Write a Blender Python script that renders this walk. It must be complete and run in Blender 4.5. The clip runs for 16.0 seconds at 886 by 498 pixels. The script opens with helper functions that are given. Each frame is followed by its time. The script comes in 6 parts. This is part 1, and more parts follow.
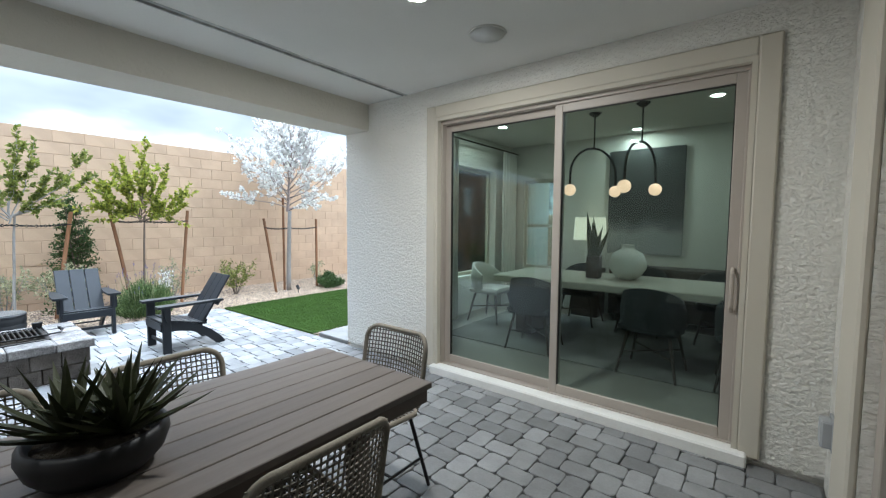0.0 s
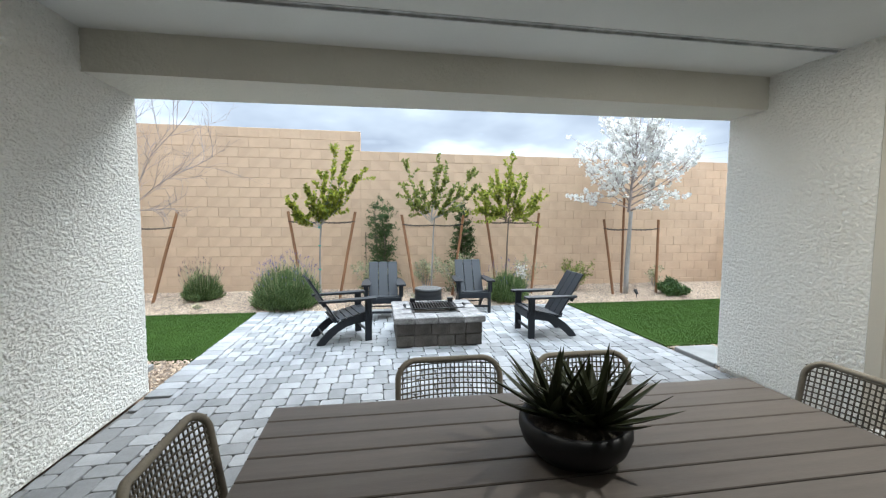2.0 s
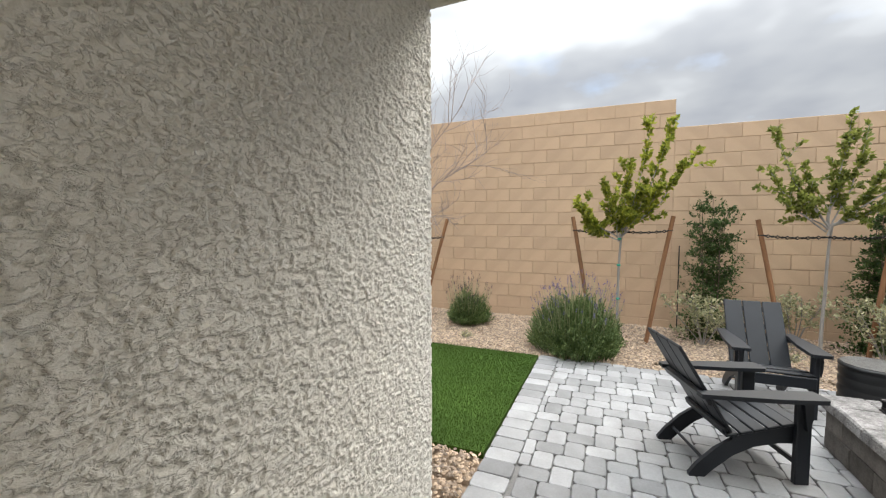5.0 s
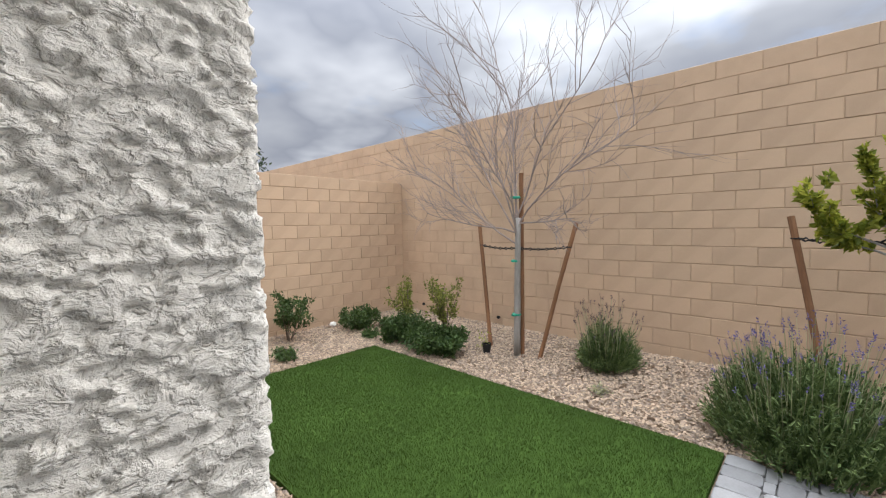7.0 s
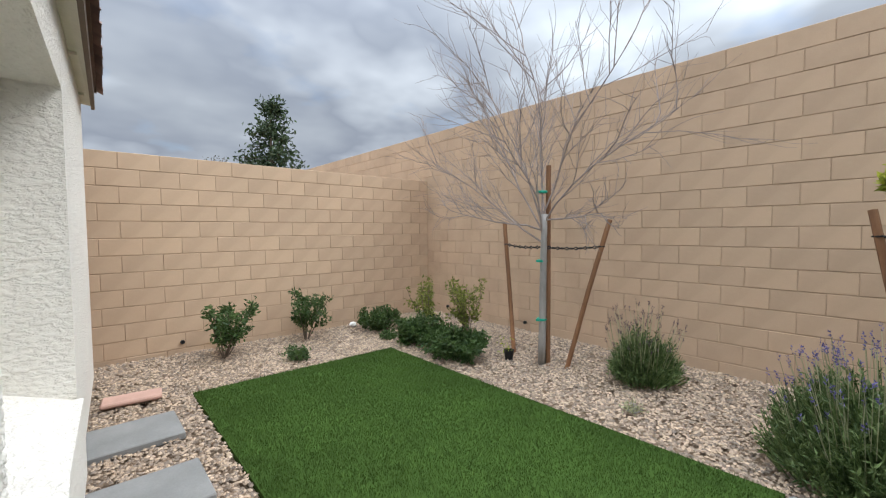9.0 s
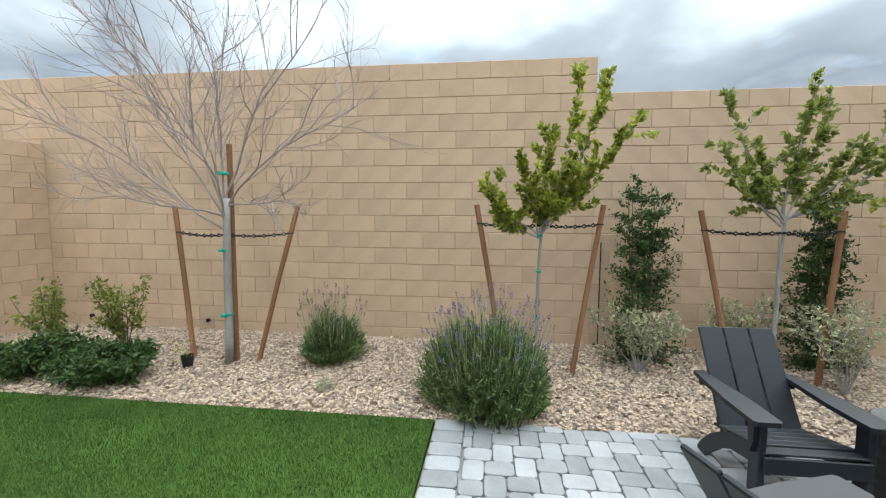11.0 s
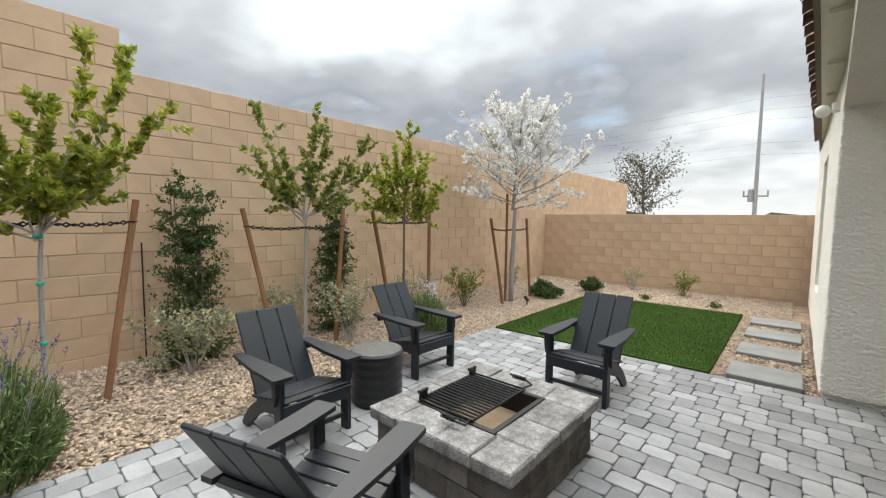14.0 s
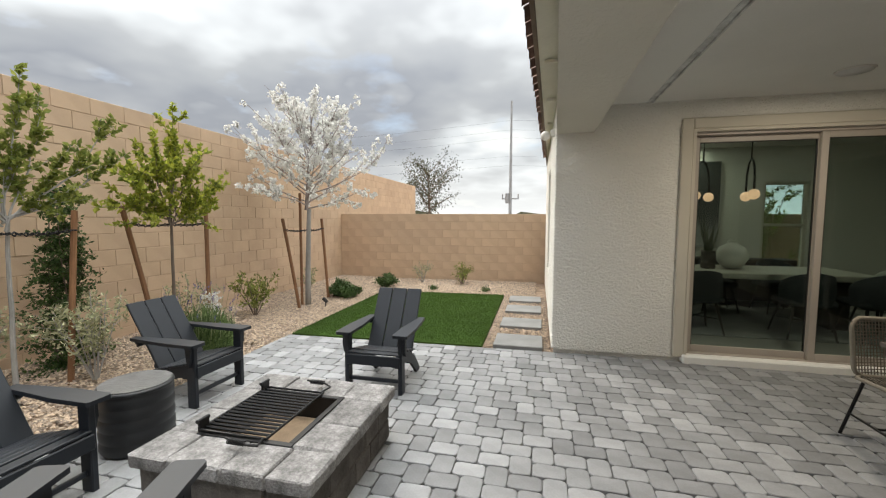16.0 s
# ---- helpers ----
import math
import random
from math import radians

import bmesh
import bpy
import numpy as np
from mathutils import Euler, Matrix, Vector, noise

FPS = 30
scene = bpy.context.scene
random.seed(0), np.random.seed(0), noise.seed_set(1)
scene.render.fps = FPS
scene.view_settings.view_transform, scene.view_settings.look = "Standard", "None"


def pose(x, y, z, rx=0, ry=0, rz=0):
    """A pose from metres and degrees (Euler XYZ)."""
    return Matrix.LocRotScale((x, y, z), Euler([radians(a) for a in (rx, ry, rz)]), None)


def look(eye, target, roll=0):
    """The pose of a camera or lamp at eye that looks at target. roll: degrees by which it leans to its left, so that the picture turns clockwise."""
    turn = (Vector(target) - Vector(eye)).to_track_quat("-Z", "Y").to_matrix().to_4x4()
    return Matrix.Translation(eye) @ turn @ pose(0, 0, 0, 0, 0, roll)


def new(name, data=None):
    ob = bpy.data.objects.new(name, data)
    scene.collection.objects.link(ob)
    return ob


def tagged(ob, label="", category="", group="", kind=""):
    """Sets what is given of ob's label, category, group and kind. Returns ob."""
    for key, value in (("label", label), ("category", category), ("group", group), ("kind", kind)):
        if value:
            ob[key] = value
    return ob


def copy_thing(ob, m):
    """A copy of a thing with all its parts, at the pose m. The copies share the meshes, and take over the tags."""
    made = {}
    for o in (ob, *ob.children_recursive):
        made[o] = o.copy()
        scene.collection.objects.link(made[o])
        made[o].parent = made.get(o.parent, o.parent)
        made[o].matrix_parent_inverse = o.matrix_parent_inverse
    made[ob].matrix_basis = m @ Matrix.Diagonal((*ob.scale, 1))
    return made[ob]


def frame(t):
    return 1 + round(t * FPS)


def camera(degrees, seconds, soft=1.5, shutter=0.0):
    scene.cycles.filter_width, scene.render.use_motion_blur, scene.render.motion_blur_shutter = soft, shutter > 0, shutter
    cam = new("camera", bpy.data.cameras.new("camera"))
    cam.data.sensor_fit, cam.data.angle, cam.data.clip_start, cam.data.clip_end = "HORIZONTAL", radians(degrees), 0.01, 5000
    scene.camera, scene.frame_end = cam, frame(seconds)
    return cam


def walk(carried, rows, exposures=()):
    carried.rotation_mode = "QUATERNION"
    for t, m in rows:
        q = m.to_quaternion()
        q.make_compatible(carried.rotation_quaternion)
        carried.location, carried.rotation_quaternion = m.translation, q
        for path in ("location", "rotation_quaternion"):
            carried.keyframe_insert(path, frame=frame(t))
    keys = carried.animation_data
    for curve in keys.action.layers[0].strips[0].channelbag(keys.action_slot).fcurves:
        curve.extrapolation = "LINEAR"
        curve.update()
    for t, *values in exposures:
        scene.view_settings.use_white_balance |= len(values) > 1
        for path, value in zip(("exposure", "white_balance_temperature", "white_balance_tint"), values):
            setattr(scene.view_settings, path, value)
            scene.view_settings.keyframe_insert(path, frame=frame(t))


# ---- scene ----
cam = camera(95.3, 16.0, soft=1.2)
PATH = [
    (0, (-0.004, -0.032, 1.457), (-1.233, 1.541, 1.323), 0.4),
    (0.5, (-0.009, -0.048, 1.46), (-1.319, 1.456, 1.32), 0.4),
    (1, (-0.037, -0.088, 1.452), (-1.554, 1.208, 1.309), 0.2),
    (1.5, (-0.125, -0.184, 1.465), (-1.918, 0.689, 1.319), 0.3),
    (2, (-0.315, -0.359, 1.471), (-2.285, -0.042, 1.328), 0.3),
    (2.5, (-0.528, -0.541, 1.492), (-2.516, -0.719, 1.352), 0.2),
    (3, (-0.825, -0.813, 1.487), (-2.763, -1.287, 1.353), 0.2),
    (3.5, (-1.196, -1.047, 1.476), (-3.088, -1.683, 1.349), 0.0),
    (4, (-1.564, -1.203, 1.45), (-3.433, -1.908, 1.339), 0.0),
    (4.5, (-1.977, -1.347, 1.451), (-3.839, -2.071, 1.346), 0.0),
    (4.7, (-2.128, -1.437, 1.474), (-3.987, -2.168, 1.363), 0.0),
    (6.8, (-3.784, -1.865, 1.612), (-5.295, -3.168, 1.481), -1.0),
    (7, (-3.838, -1.860, 1.60), (-5.293, -3.227, 1.483), -1.1),
    (7.5, (-4.015, -1.865, 1.539), (-5.311, -3.387, 1.468), -1.2),
    (8, (-4.082, -1.967, 1.552), (-5.281, -3.566, 1.472), -0.8),
    (8.2, (-4.108, -1.987, 1.545), (-5.286, -3.6, 1.459), -0.7),
    (10.3, (-4.286, -1.825, 1.452), (-6.111, -2.63, 1.304), 0.2),
    (10.5, (-4.275, -1.831, 1.495), (-6.159, -2.482, 1.332), 0.3),
    (11, (-4.249, -1.918, 1.51), (-6.228, -2.149, 1.345), 0.3),
    (11.5, (-4.199, -1.867, 1.494), (-6.191, -1.754, 1.347), 0.4),
    (12, (-4.123, -1.827, 1.53), (-6.062, -1.366, 1.371), 0.5),
    (12.5, (-4.065, -1.769, 1.523), (-5.903, -0.996, 1.366), 0.4),
    (13, (-4.079, -1.758, 1.531), (-5.754, -0.678, 1.367), 0.7),
    (13.5, (-4.034, -1.729, 1.49), (-5.531, -0.412, 1.335), 0.6),
    (14, (-4.028, -1.713, 1.493), (-5.341, -0.213, 1.341), 0.7),
    (14.5, (-4.006, -1.71, 1.503), (-5.124, -0.059, 1.355), 0.8),
    (15, (-3.993, -1.736, 1.53), (-4.889, 0.046, 1.378), 0.9),
    (15.5, (-3.983, -1.742, 1.528), (-4.652, 0.137, 1.379), 0.8),
    (16, (-3.986, -1.704, 1.5), (-4.44, 0.238, 1.353), 0.2),
]
walk(cam, [(t, look(eye, target, roll)) for t, eye, target, roll in PATH],
     [(0, 1.7, 5500, 5), (1.5, 1.58, 5600, 4), (3.0, 1.2, 6300, 6), (4.5, 1.05, 6750, 8), (7.0, 0.71, 6400, 12), (8.2, 0.53, 6350, 12), (10.4, 0.99, 5800, 0), (11.0, 0.97, 6100, 2), (12.0, 0.93, 6600, 8), (14.5, 0.87, 6750, 6), (16.0, 0.88, 6850, 8)])

# ---- world and light ----
SUN_DIR = Vector((-0.52, 0.36, 0.74)).normalized()
world = bpy.data.worlds.new("sky")
scene.world = world
world.use_nodes = True
wt = world.node_tree
wt.nodes.clear()
w_out = wt.nodes.new("ShaderNodeOutputWorld")
w_bg = wt.nodes.new("ShaderNodeBackground")
w_sky = wt.nodes.new("ShaderNodeTexSky")
w_sky.sky_type = "NISHITA"
w_sky.sun_disc = False
w_sky.sun_elevation = math.asin(SUN_DIR.z)
w_sky.sun_rotation = math.atan2(SUN_DIR.x, SUN_DIR.y)
w_bg.inputs["Strength"].default_value = 0.1
w_co = wt.nodes.new("ShaderNodeTexCoord")
w_sep = wt.nodes.new("ShaderNodeSeparateXYZ")
wt.links.new(w_co.outputs["Generated"], w_sep.inputs[0])
w_up = wt.nodes.new("ShaderNodeMath")
w_up.operation = "ADD"
w_up.inputs[1].default_value = 0.22
wt.links.new(w_sep.outputs[2], w_up.inputs[0])
w_div = wt.nodes.new("ShaderNodeVectorMath")
w_div.operation = "DIVIDE"
w_cmb = wt.nodes.new("ShaderNodeCombineXYZ")
for k in range(3):
    wt.links.new(w_up.outputs[0], w_cmb.inputs[k])
wt.links.new(w_co.outputs["Generated"], w_div.inputs[0])
wt.links.new(w_cmb.outputs[0], w_div.inputs[1])


def cloud_noise(scale, detail, shift):
    mp = wt.nodes.new("ShaderNodeMapping")
    mp.inputs["Location"].default_value = shift
    wt.links.new(w_div.outputs[0], mp.inputs[0])
    n = wt.nodes.new("ShaderNodeTexNoise")
    n.inputs["Scale"].default_value = scale
    n.inputs["Detail"].default_value = detail
    n.inputs["Roughness"].default_value = 0.52
    wt.links.new(mp.outputs[0], n.inputs["Vector"])
    return n.outputs[0]


def w_ramp(value, stops):
    r = wt.nodes.new("ShaderNodeValToRGB")
    while len(r.color_ramp.elements) < len(stops):
        r.color_ramp.elements.new(0.5)
    for e, (p, c) in zip(r.color_ramp.elements, stops):
        e.position, e.color = p, (*c, 1)
    wt.links.new(value, r.inputs[0])
    return r.outputs[0]


w_cloud = w_ramp(cloud_noise(0.85, 4.5, (3.1, 1.7, 0)), [(0.33, (0.98, 1.0, 1.0)), (0.43, (0.62, 0.66, 0.71)), (0.51, (0.40, 0.425, 0.465)), (0.62, (0.29, 0.315, 0.365)), (0.74, (0.58, 0.61, 0.65))])
w_gain = wt.nodes.new("ShaderNodeVectorMath")
w_gain.operation = "SCALE"
# an overcast sky is brighter overhead than near the horizon
w_z3 = wt.nodes.new("ShaderNodeMath")
w_z3.operation = "POWER"
w_z3.use_clamp = False
w_z3.inputs[1].default_value = 3.0
w_zc = wt.nodes.new("ShaderNodeMath")
w_zc.operation = "MAXIMUM"
w_zc.inputs[1].default_value = 0.0
wt.links.new(w_sep.outputs[2], w_zc.inputs[0])
wt.links.new(w_zc.outputs[0], w_z3.inputs[0])
w_zen = wt.nodes.new("ShaderNodeMath")
w_zen.operation = "MULTIPLY_ADD"
w_zen.inputs[1].default_value = 38.0
w_zen.inputs[2].default_value = 7.0
wt.links.new(w_z3.outputs[0], w_zen.inputs[0])
wt.links.new(w_zen.outputs[0], w_gain.inputs["Scale"])
wt.links.new(w_cloud, w_gain.inputs[0])
w_mask = w_ramp(cloud_noise(2.0, 5, (0.4, 5.2, 0)), [(0.26, (0.55, 0.55, 0.55)), (0.40, (1, 1, 1))])
w_mix = wt.nodes.new("ShaderNodeMix")
w_mix.data_type = "RGBA"
wt.links.new(w_mask, w_mix.inputs["Factor"])
wt.links.new(w_sky.outputs[0], w_mix.inputs["A"])
wt.links.new(w_gain.outputs[0], w_mix.inputs["B"])
w_low = w_ramp(w_sep.outputs[2], [(0.0, (1, 1, 1)), (0.16, (0, 0, 0))])
w_mix2 = wt.nodes.new("ShaderNodeMix")
w_mix2.data_type = "RGBA"
w_lowf = wt.nodes.new("ShaderNodeMath")
w_lowf.operation = "MULTIPLY"
w_lowf.inputs[1].default_value = 0.75
wt.links.new(w_low, w_lowf.inputs[0])
wt.links.new(w_lowf.outputs[0], w_mix2.inputs["Factor"])
wt.links.new(w_mix.outputs["Result"], w_mix2.inputs["A"])
w_mix2.inputs["B"].default_value = (6.9, 7.1, 7.3, 1)
wt.links.new(w_mix2.outputs["Result"], w_bg.inputs["Color"])
wt.links.new(w_bg.outputs[0], w_out.inputs["Surface"])

sun_data = bpy.data.lights.new("sun", "SUN")
sun_data.energy = 1.5
sun_data.angle = radians(35)
sun_data.color = (1.0, 0.95, 0.88)
sun = new("sun", sun_data)
sun.matrix_world = look(SUN_DIR * 30, (0, 0, 0))


# ---- materials ----
def shader(name):
    m = bpy.data.materials.new(name)
    m.use_nodes = True
    nt = m.node_tree
    return m, nt, nt.nodes["Principled BSDF"]


def node(nt, kind, **inputs):
    n = nt.nodes.new(kind)
    for k, v in inputs.items():
        n.inputs[k.replace("_", " ")].default_value = v
    return n


def ramp(nt, value, stops):
    r = nt.nodes.new("ShaderNodeValToRGB")
    while len(r.color_ramp.elements) < len(stops):
        r.color_ramp.elements.new(0.5)
    for e, (p, c) in zip(r.color_ramp.elements, stops):
        e.position, e.color = p, (*c, 1) if isinstance(c, tuple) else (c, c, c, 1)
    nt.links.new(value, r.inputs[0])
    return r.outputs[0]


def scaled(c, f):
    return tuple(min(1.0, v * f) for v in c)


def surface(name, color, rough=0.7, grain=60.0, stain=1.5, var=0.18, bump=0.15, depth=0.004, metal=0.0, stretch=(1, 1, 1), vary=0.0, island=False, spec=0.4, warm=0.0):
    """Colour with grain and stains at two scales, fine relief, and a little difference from piece to piece."""
    m, nt, bs = shader(name)
    co = nt.nodes.new("ShaderNodeTexCoord")
    mp = nt.nodes.new("ShaderNodeMapping")
    mp.inputs["Scale"].default_value = stretch
    nt.links.new(co.outputs["Object"], mp.inputs[0])
    fine = node(nt, "ShaderNodeTexNoise", Scale=grain, Detail=4.0, Roughness=0.6)
    wide = node(nt, "ShaderNodeTexNoise", Scale=stain, Detail=5.0, Roughness=0.6)
    nt.links.new(mp.outputs[0], fine.inputs["Vector"])
    nt.links.new(mp.outputs[0], wide.inputs["Vector"])
    a = ramp(nt, wide.outputs[0], [(0.3, scaled(color, 1 - var)), (0.7, scaled(color, 1 + var))])
    g = ramp(nt, fine.outputs[0], [(0.3, 1 - var * 0.8), (0.7, 1.0)])
    mul = nt.nodes.new("ShaderNodeMix")
    mul.data_type, mul.blend_type = "RGBA", "MULTIPLY"
    mul.inputs["Factor"].default_value = 1.0
    nt.links.new(a, mul.inputs["A"])
    nt.links.new(g, mul.inputs["B"])
    out = mul.outputs["Result"]
    if vary:
        if island:
            src = nt.nodes.new("ShaderNodeNewGeometry").outputs["Random Per Island"]
        else:
            src = nt.nodes.new("ShaderNodeObjectInfo").outputs["Random"]
        lo, hi = (1 - vary, 1 - vary * (1 - warm * 0.3), 1 - vary * (1 - warm)), (1 + vary * 0.8, 1 + vary * 0.8, 1 + vary * 0.8)
        v = ramp(nt, src, [(0.0, tuple(min(1, c / (1 + vary * 0.8)) for c in lo)), (1.0, (1.0, 1.0, 1.0))])
        m2 = nt.nodes.new("ShaderNodeMix")
        m2.data_type, m2.blend_type = "RGBA", "MULTIPLY"
        m2.inputs["Factor"].default_value = 1.0
        nt.links.new(out, m2.inputs["A"])
        nt.links.new(v, m2.inputs["B"])
        out = m2.outputs["Result"]
    nt.links.new(out, bs.inputs["Base Color"])
    bs.inputs["Roughness"].default_value = rough
    bs.inputs["Metallic"].default_value = metal
    bs.inputs["Specular IOR Level"].default_value = spec
    if bump:
        b = node(nt, "ShaderNodeBump", Strength=bump, Distance=depth)
        nt.links.new(fine.outputs[0], b.inputs["Height"])
        nt.links.new(b.outputs[0], bs.inputs["Normal"])
    return m


def stucco(name, color, strength, scale=16.0, stretch=(1, 1, 1), steps=((0.36, 0.0), (0.46, 0.28), (0.53, 0.85), (0.64, 1.0)), depth=0.015):
    """Skip-trowelled plaster: flat islands with ragged ridges over a sandy ground."""
    m, nt, bs = shader(name)
    co = nt.nodes.new("ShaderNodeTexCoord")
    mp = nt.nodes.new("ShaderNodeMapping")
    mp.inputs["Scale"].default_value = stretch
    nt.links.new(co.outputs["Object"], mp.inputs[0])
    warp = node(nt, "ShaderNodeTexNoise", Scale=scale * 0.55, Detail=3.0)
    nt.links.new(mp.outputs[0], warp.inputs["Vector"])
    add = nt.nodes.new("ShaderNodeMix")
    add.data_type, add.blend_type = "RGBA", "LINEAR_LIGHT"
    add.inputs["Factor"].default_value = 0.015
    nt.links.new(mp.outputs[0], add.inputs["A"])
    nt.links.new(warp.outputs["Color"], add.inputs["B"])
    lumps = node(nt, "ShaderNodeTexNoise", Scale=scale, Detail=6.0, Roughness=0.58, Distortion=0.1)
    nt.links.new(add.outputs["Result"], lumps.inputs["Vector"])
    sand = node(nt, "ShaderNodeTexNoise", Scale=scale * 9, Detail=3.0, Roughness=0.6)
    nt.links.new(mp.outputs[0], sand.inputs["Vector"])
    wide = node(nt, "ShaderNodeTexNoise", Scale=0.8, Detail=5.0)
    nt.links.new(mp.outputs[0], wide.inputs["Vector"])
    islands = ramp(nt, lumps.outputs[0], steps)
    mx = node(nt, "ShaderNodeMath")
    mx.operation = "MULTIPLY_ADD"
    mx.inputs[1].default_value = 0.22
    nt.links.new(sand.outputs[0], mx.inputs[0])
    nt.links.new(islands, mx.inputs[2])
    b = node(nt, "ShaderNodeBump", Strength=strength, Distance=depth)
    nt.links.new(mx.outputs[0], b.inputs["Height"])
    nt.links.new(b.outputs[0], bs.inputs["Normal"])
    tone = ramp(nt, wide.outputs[0], [(0.3, scaled(color, 0.92)), (0.7, color)])
    nt.links.new(tone, bs.inputs["Base Color"])
    bs.inputs["Roughness"].default_value = 0.9
    bs.inputs["Specular IOR Level"].default_value = 0.2
    return m


def foliage(name, dark, light, through_light=0.35, rough=0.5):
    m, nt, bs = shader(name)
    src = nt.nodes.new("ShaderNodeNewGeometry").outputs["Random Per Island"]
    c = ramp(nt, src, [(0.0, dark), (1.0, light)])
    co = nt.nodes.new("ShaderNodeTexCoord")
    n = node(nt, "ShaderNodeTexNoise", Scale=5.0, Detail=3.0)
    nt.links.new(co.outputs["Object"], n.inputs["Vector"])
    tone = ramp(nt, n.outputs[0], [(0.3, 0.72), (0.7, 1.0)])
    mul = nt.nodes.new("ShaderNodeMix")
    mul.data_type, mul.blend_type = "RGBA", "MULTIPLY"
    mul.inputs["Factor"].default_value = 1.0
    nt.links.new(c, mul.inputs["A"])
    nt.links.new(tone, mul.inputs["B"])
    nt.links.new(mul.outputs["Result"], bs.inputs["Base Color"])
    bs.inputs["Roughness"].default_value = rough
    bs.inputs["Specular IOR Level"].default_value = 0.3
    tr = nt.nodes.new("ShaderNodeBsdfTranslucent")
    nt.links.new(mul.outputs["Result"], tr.inputs["Color"])
    mix = nt.nodes.new("ShaderNodeMixShader")
    mix.inputs[0].default_value = through_light
    nt.links.new(bs.outputs[0], mix.inputs[1])
    nt.links.new(tr.outputs[0], mix.inputs[2])
    nt.links.new(mix.outputs[0], nt.nodes["Material Output"].inputs["Surface"])
    return m


def pane_glass(name, tint, gain=3.0):
    """Thin glazing: tinted, with a mirror reflection from several faces of glass."""
    m, nt, bs = shader(name)
    t = nt.nodes.new("ShaderNodeBsdfTransparent")
    t.inputs["Color"].default_value = (*tint, 1)
    g = nt.nodes.new("ShaderNodeBsdfGlossy")
    g.inputs["Roughness"].default_value = 0.01
    fr = nt.nodes.new("ShaderNodeFresnel")
    fr.inputs["IOR"].default_value = 1.25
    up = node(nt, "ShaderNodeMath")
    up.operation, up.use_clamp = "MULTIPLY", True
    up.inputs[1].default_value = gain
    nt.links.new(fr.outputs[0], up.inputs[0])
    mix = nt.nodes.new("ShaderNodeMixShader")
    nt.links.new(up.outputs[0], mix.inputs[0])
    nt.links.new(t.outputs[0], mix.inputs[1])
    nt.links.new(g.outputs[0], mix.inputs[2])
    nt.links.new(mix.outputs[0], nt.nodes["Material Output"].inputs["Surface"])
    return m


def glow(name, color, strength):
    m, nt, bs = shader(name)
    bs.inputs["Base Color"].default_value = (*color, 1)
    bs.inputs["Emission Color"].default_value = (*color, 1)
    bs.inputs["Emission Strength"].default_value = strength
    return m


STUCCO_RELIEF = stucco("stucco_relief", (0.89, 0.87, 0.81), 0.78, 44.0, (1, 1, 1.35), ((0.36, 0.0), (0.46, 0.2), (0.52, 0.9), (0.60, 1.0), (0.70, 0.85)), 0.008)
STUCCO = stucco("stucco", (0.83, 0.805, 0.745), 0.7, 21.0, (1, 1, 1.8))
STUCCO_SMOOTH = stucco("stucco_smooth", (0.63, 0.60, 0.525), 0.30, 26.0)
TRIM_PAINT = stucco("trim_paint", (0.56, 0.52, 0.44), 0.06, 26.0)
CEILING_PAINT = surface("ceiling_paint", (0.67, 0.655, 0.61), 0.85, 90, 0.7, 0.05, 0.06, 0.002)
EAVE_PAINT = surface("eave_paint", (0.68, 0.66, 0.56), 0.7, 40, 2, 0.08, 0.1)
FASCIA = surface("fascia", (0.12, 0.085, 0.06), 0.7, 40, 2, 0.15, 0.1)
ROOF_TILE = surface("roof_tile", (0.26, 0.16, 0.12), 0.8, 30, 3, 0.2, 0.2, vary=0.25)
CURB = surface("curb_paint", (0.80, 0.79, 0.76), 0.8, 60, 2, 0.07, 0.2)
ALU = surface("bronze_frame", (0.40, 0.355, 0.31), 0.45, 120, 2, 0.05, 0.03, 0.001, 0.0)
GASKET = surface("gasket", (0.015, 0.015, 0.015), 0.5, 60, 2, 0.1, 0)
GLASS = pane_glass("door_glass", (0.68, 0.78, 0.75), 3.4)
CLEAR = pane_glass("window_glass", (0.85, 0.9, 0.88), 3.0)
BLOCK = surface("block", (0.56, 0.408, 0.283), 0.92, 140, 2.2, 0.09, 0.35, 0.003, vary=0.055, warm=0.3, spec=0.15)
BLOCK_REST = surface("block_rest", (0.56, 0.408, 0.283), 0.92, 140, 2.2, 0.09, 0.35, 0.003, vary=0.055, island=True, warm=0.3, spec=0.15)
MORTAR = surface("mortar", (0.50, 0.368, 0.258), 0.95, 90, 3, 0.12, 0.2, spec=0.1)
PAVER = surface("paver", (0.325, 0.328, 0.335), 0.85, 70, 5, 0.14, 0.35, 0.004, vary=0.30, spec=0.25)
PAVER_REST = surface("paver_rest", (0.325, 0.328, 0.335), 0.85, 70, 5, 0.14, 0.35, 0.004, vary=0.30, island=True, spec=0.25)
JOINT = surface("joint_sand", (0.21, 0.205, 0.20), 0.95, 150, 4, 0.25, 0.3, spec=0.1)
GRAVEL_BED = surface("gravel_bed", (0.34, 0.25, 0.18), 0.95, 45, 6, 0.4, 0.8, 0.02, spec=0.1)
GRAVEL = surface("gravel", (0.57, 0.435, 0.315), 0.9, 60, 8, 0.15, 0.2, vary=0.5, island=True, warm=0.25, spec=0.15)
TURF_BED = surface("turf_bed", (0.046, 0.088, 0.016), 0.9, 200, 1.3, 0.25, 0.5, 0.01, spec=0.1)
TURF = foliage("turf_blades", (0.046, 0.090, 0.015), (0.086, 0.146, 0.030), 0.3, 0.8)
SLATE = surface("step_slab", (0.22, 0.22, 0.215), 0.8, 80, 3, 0.15, 0.2)
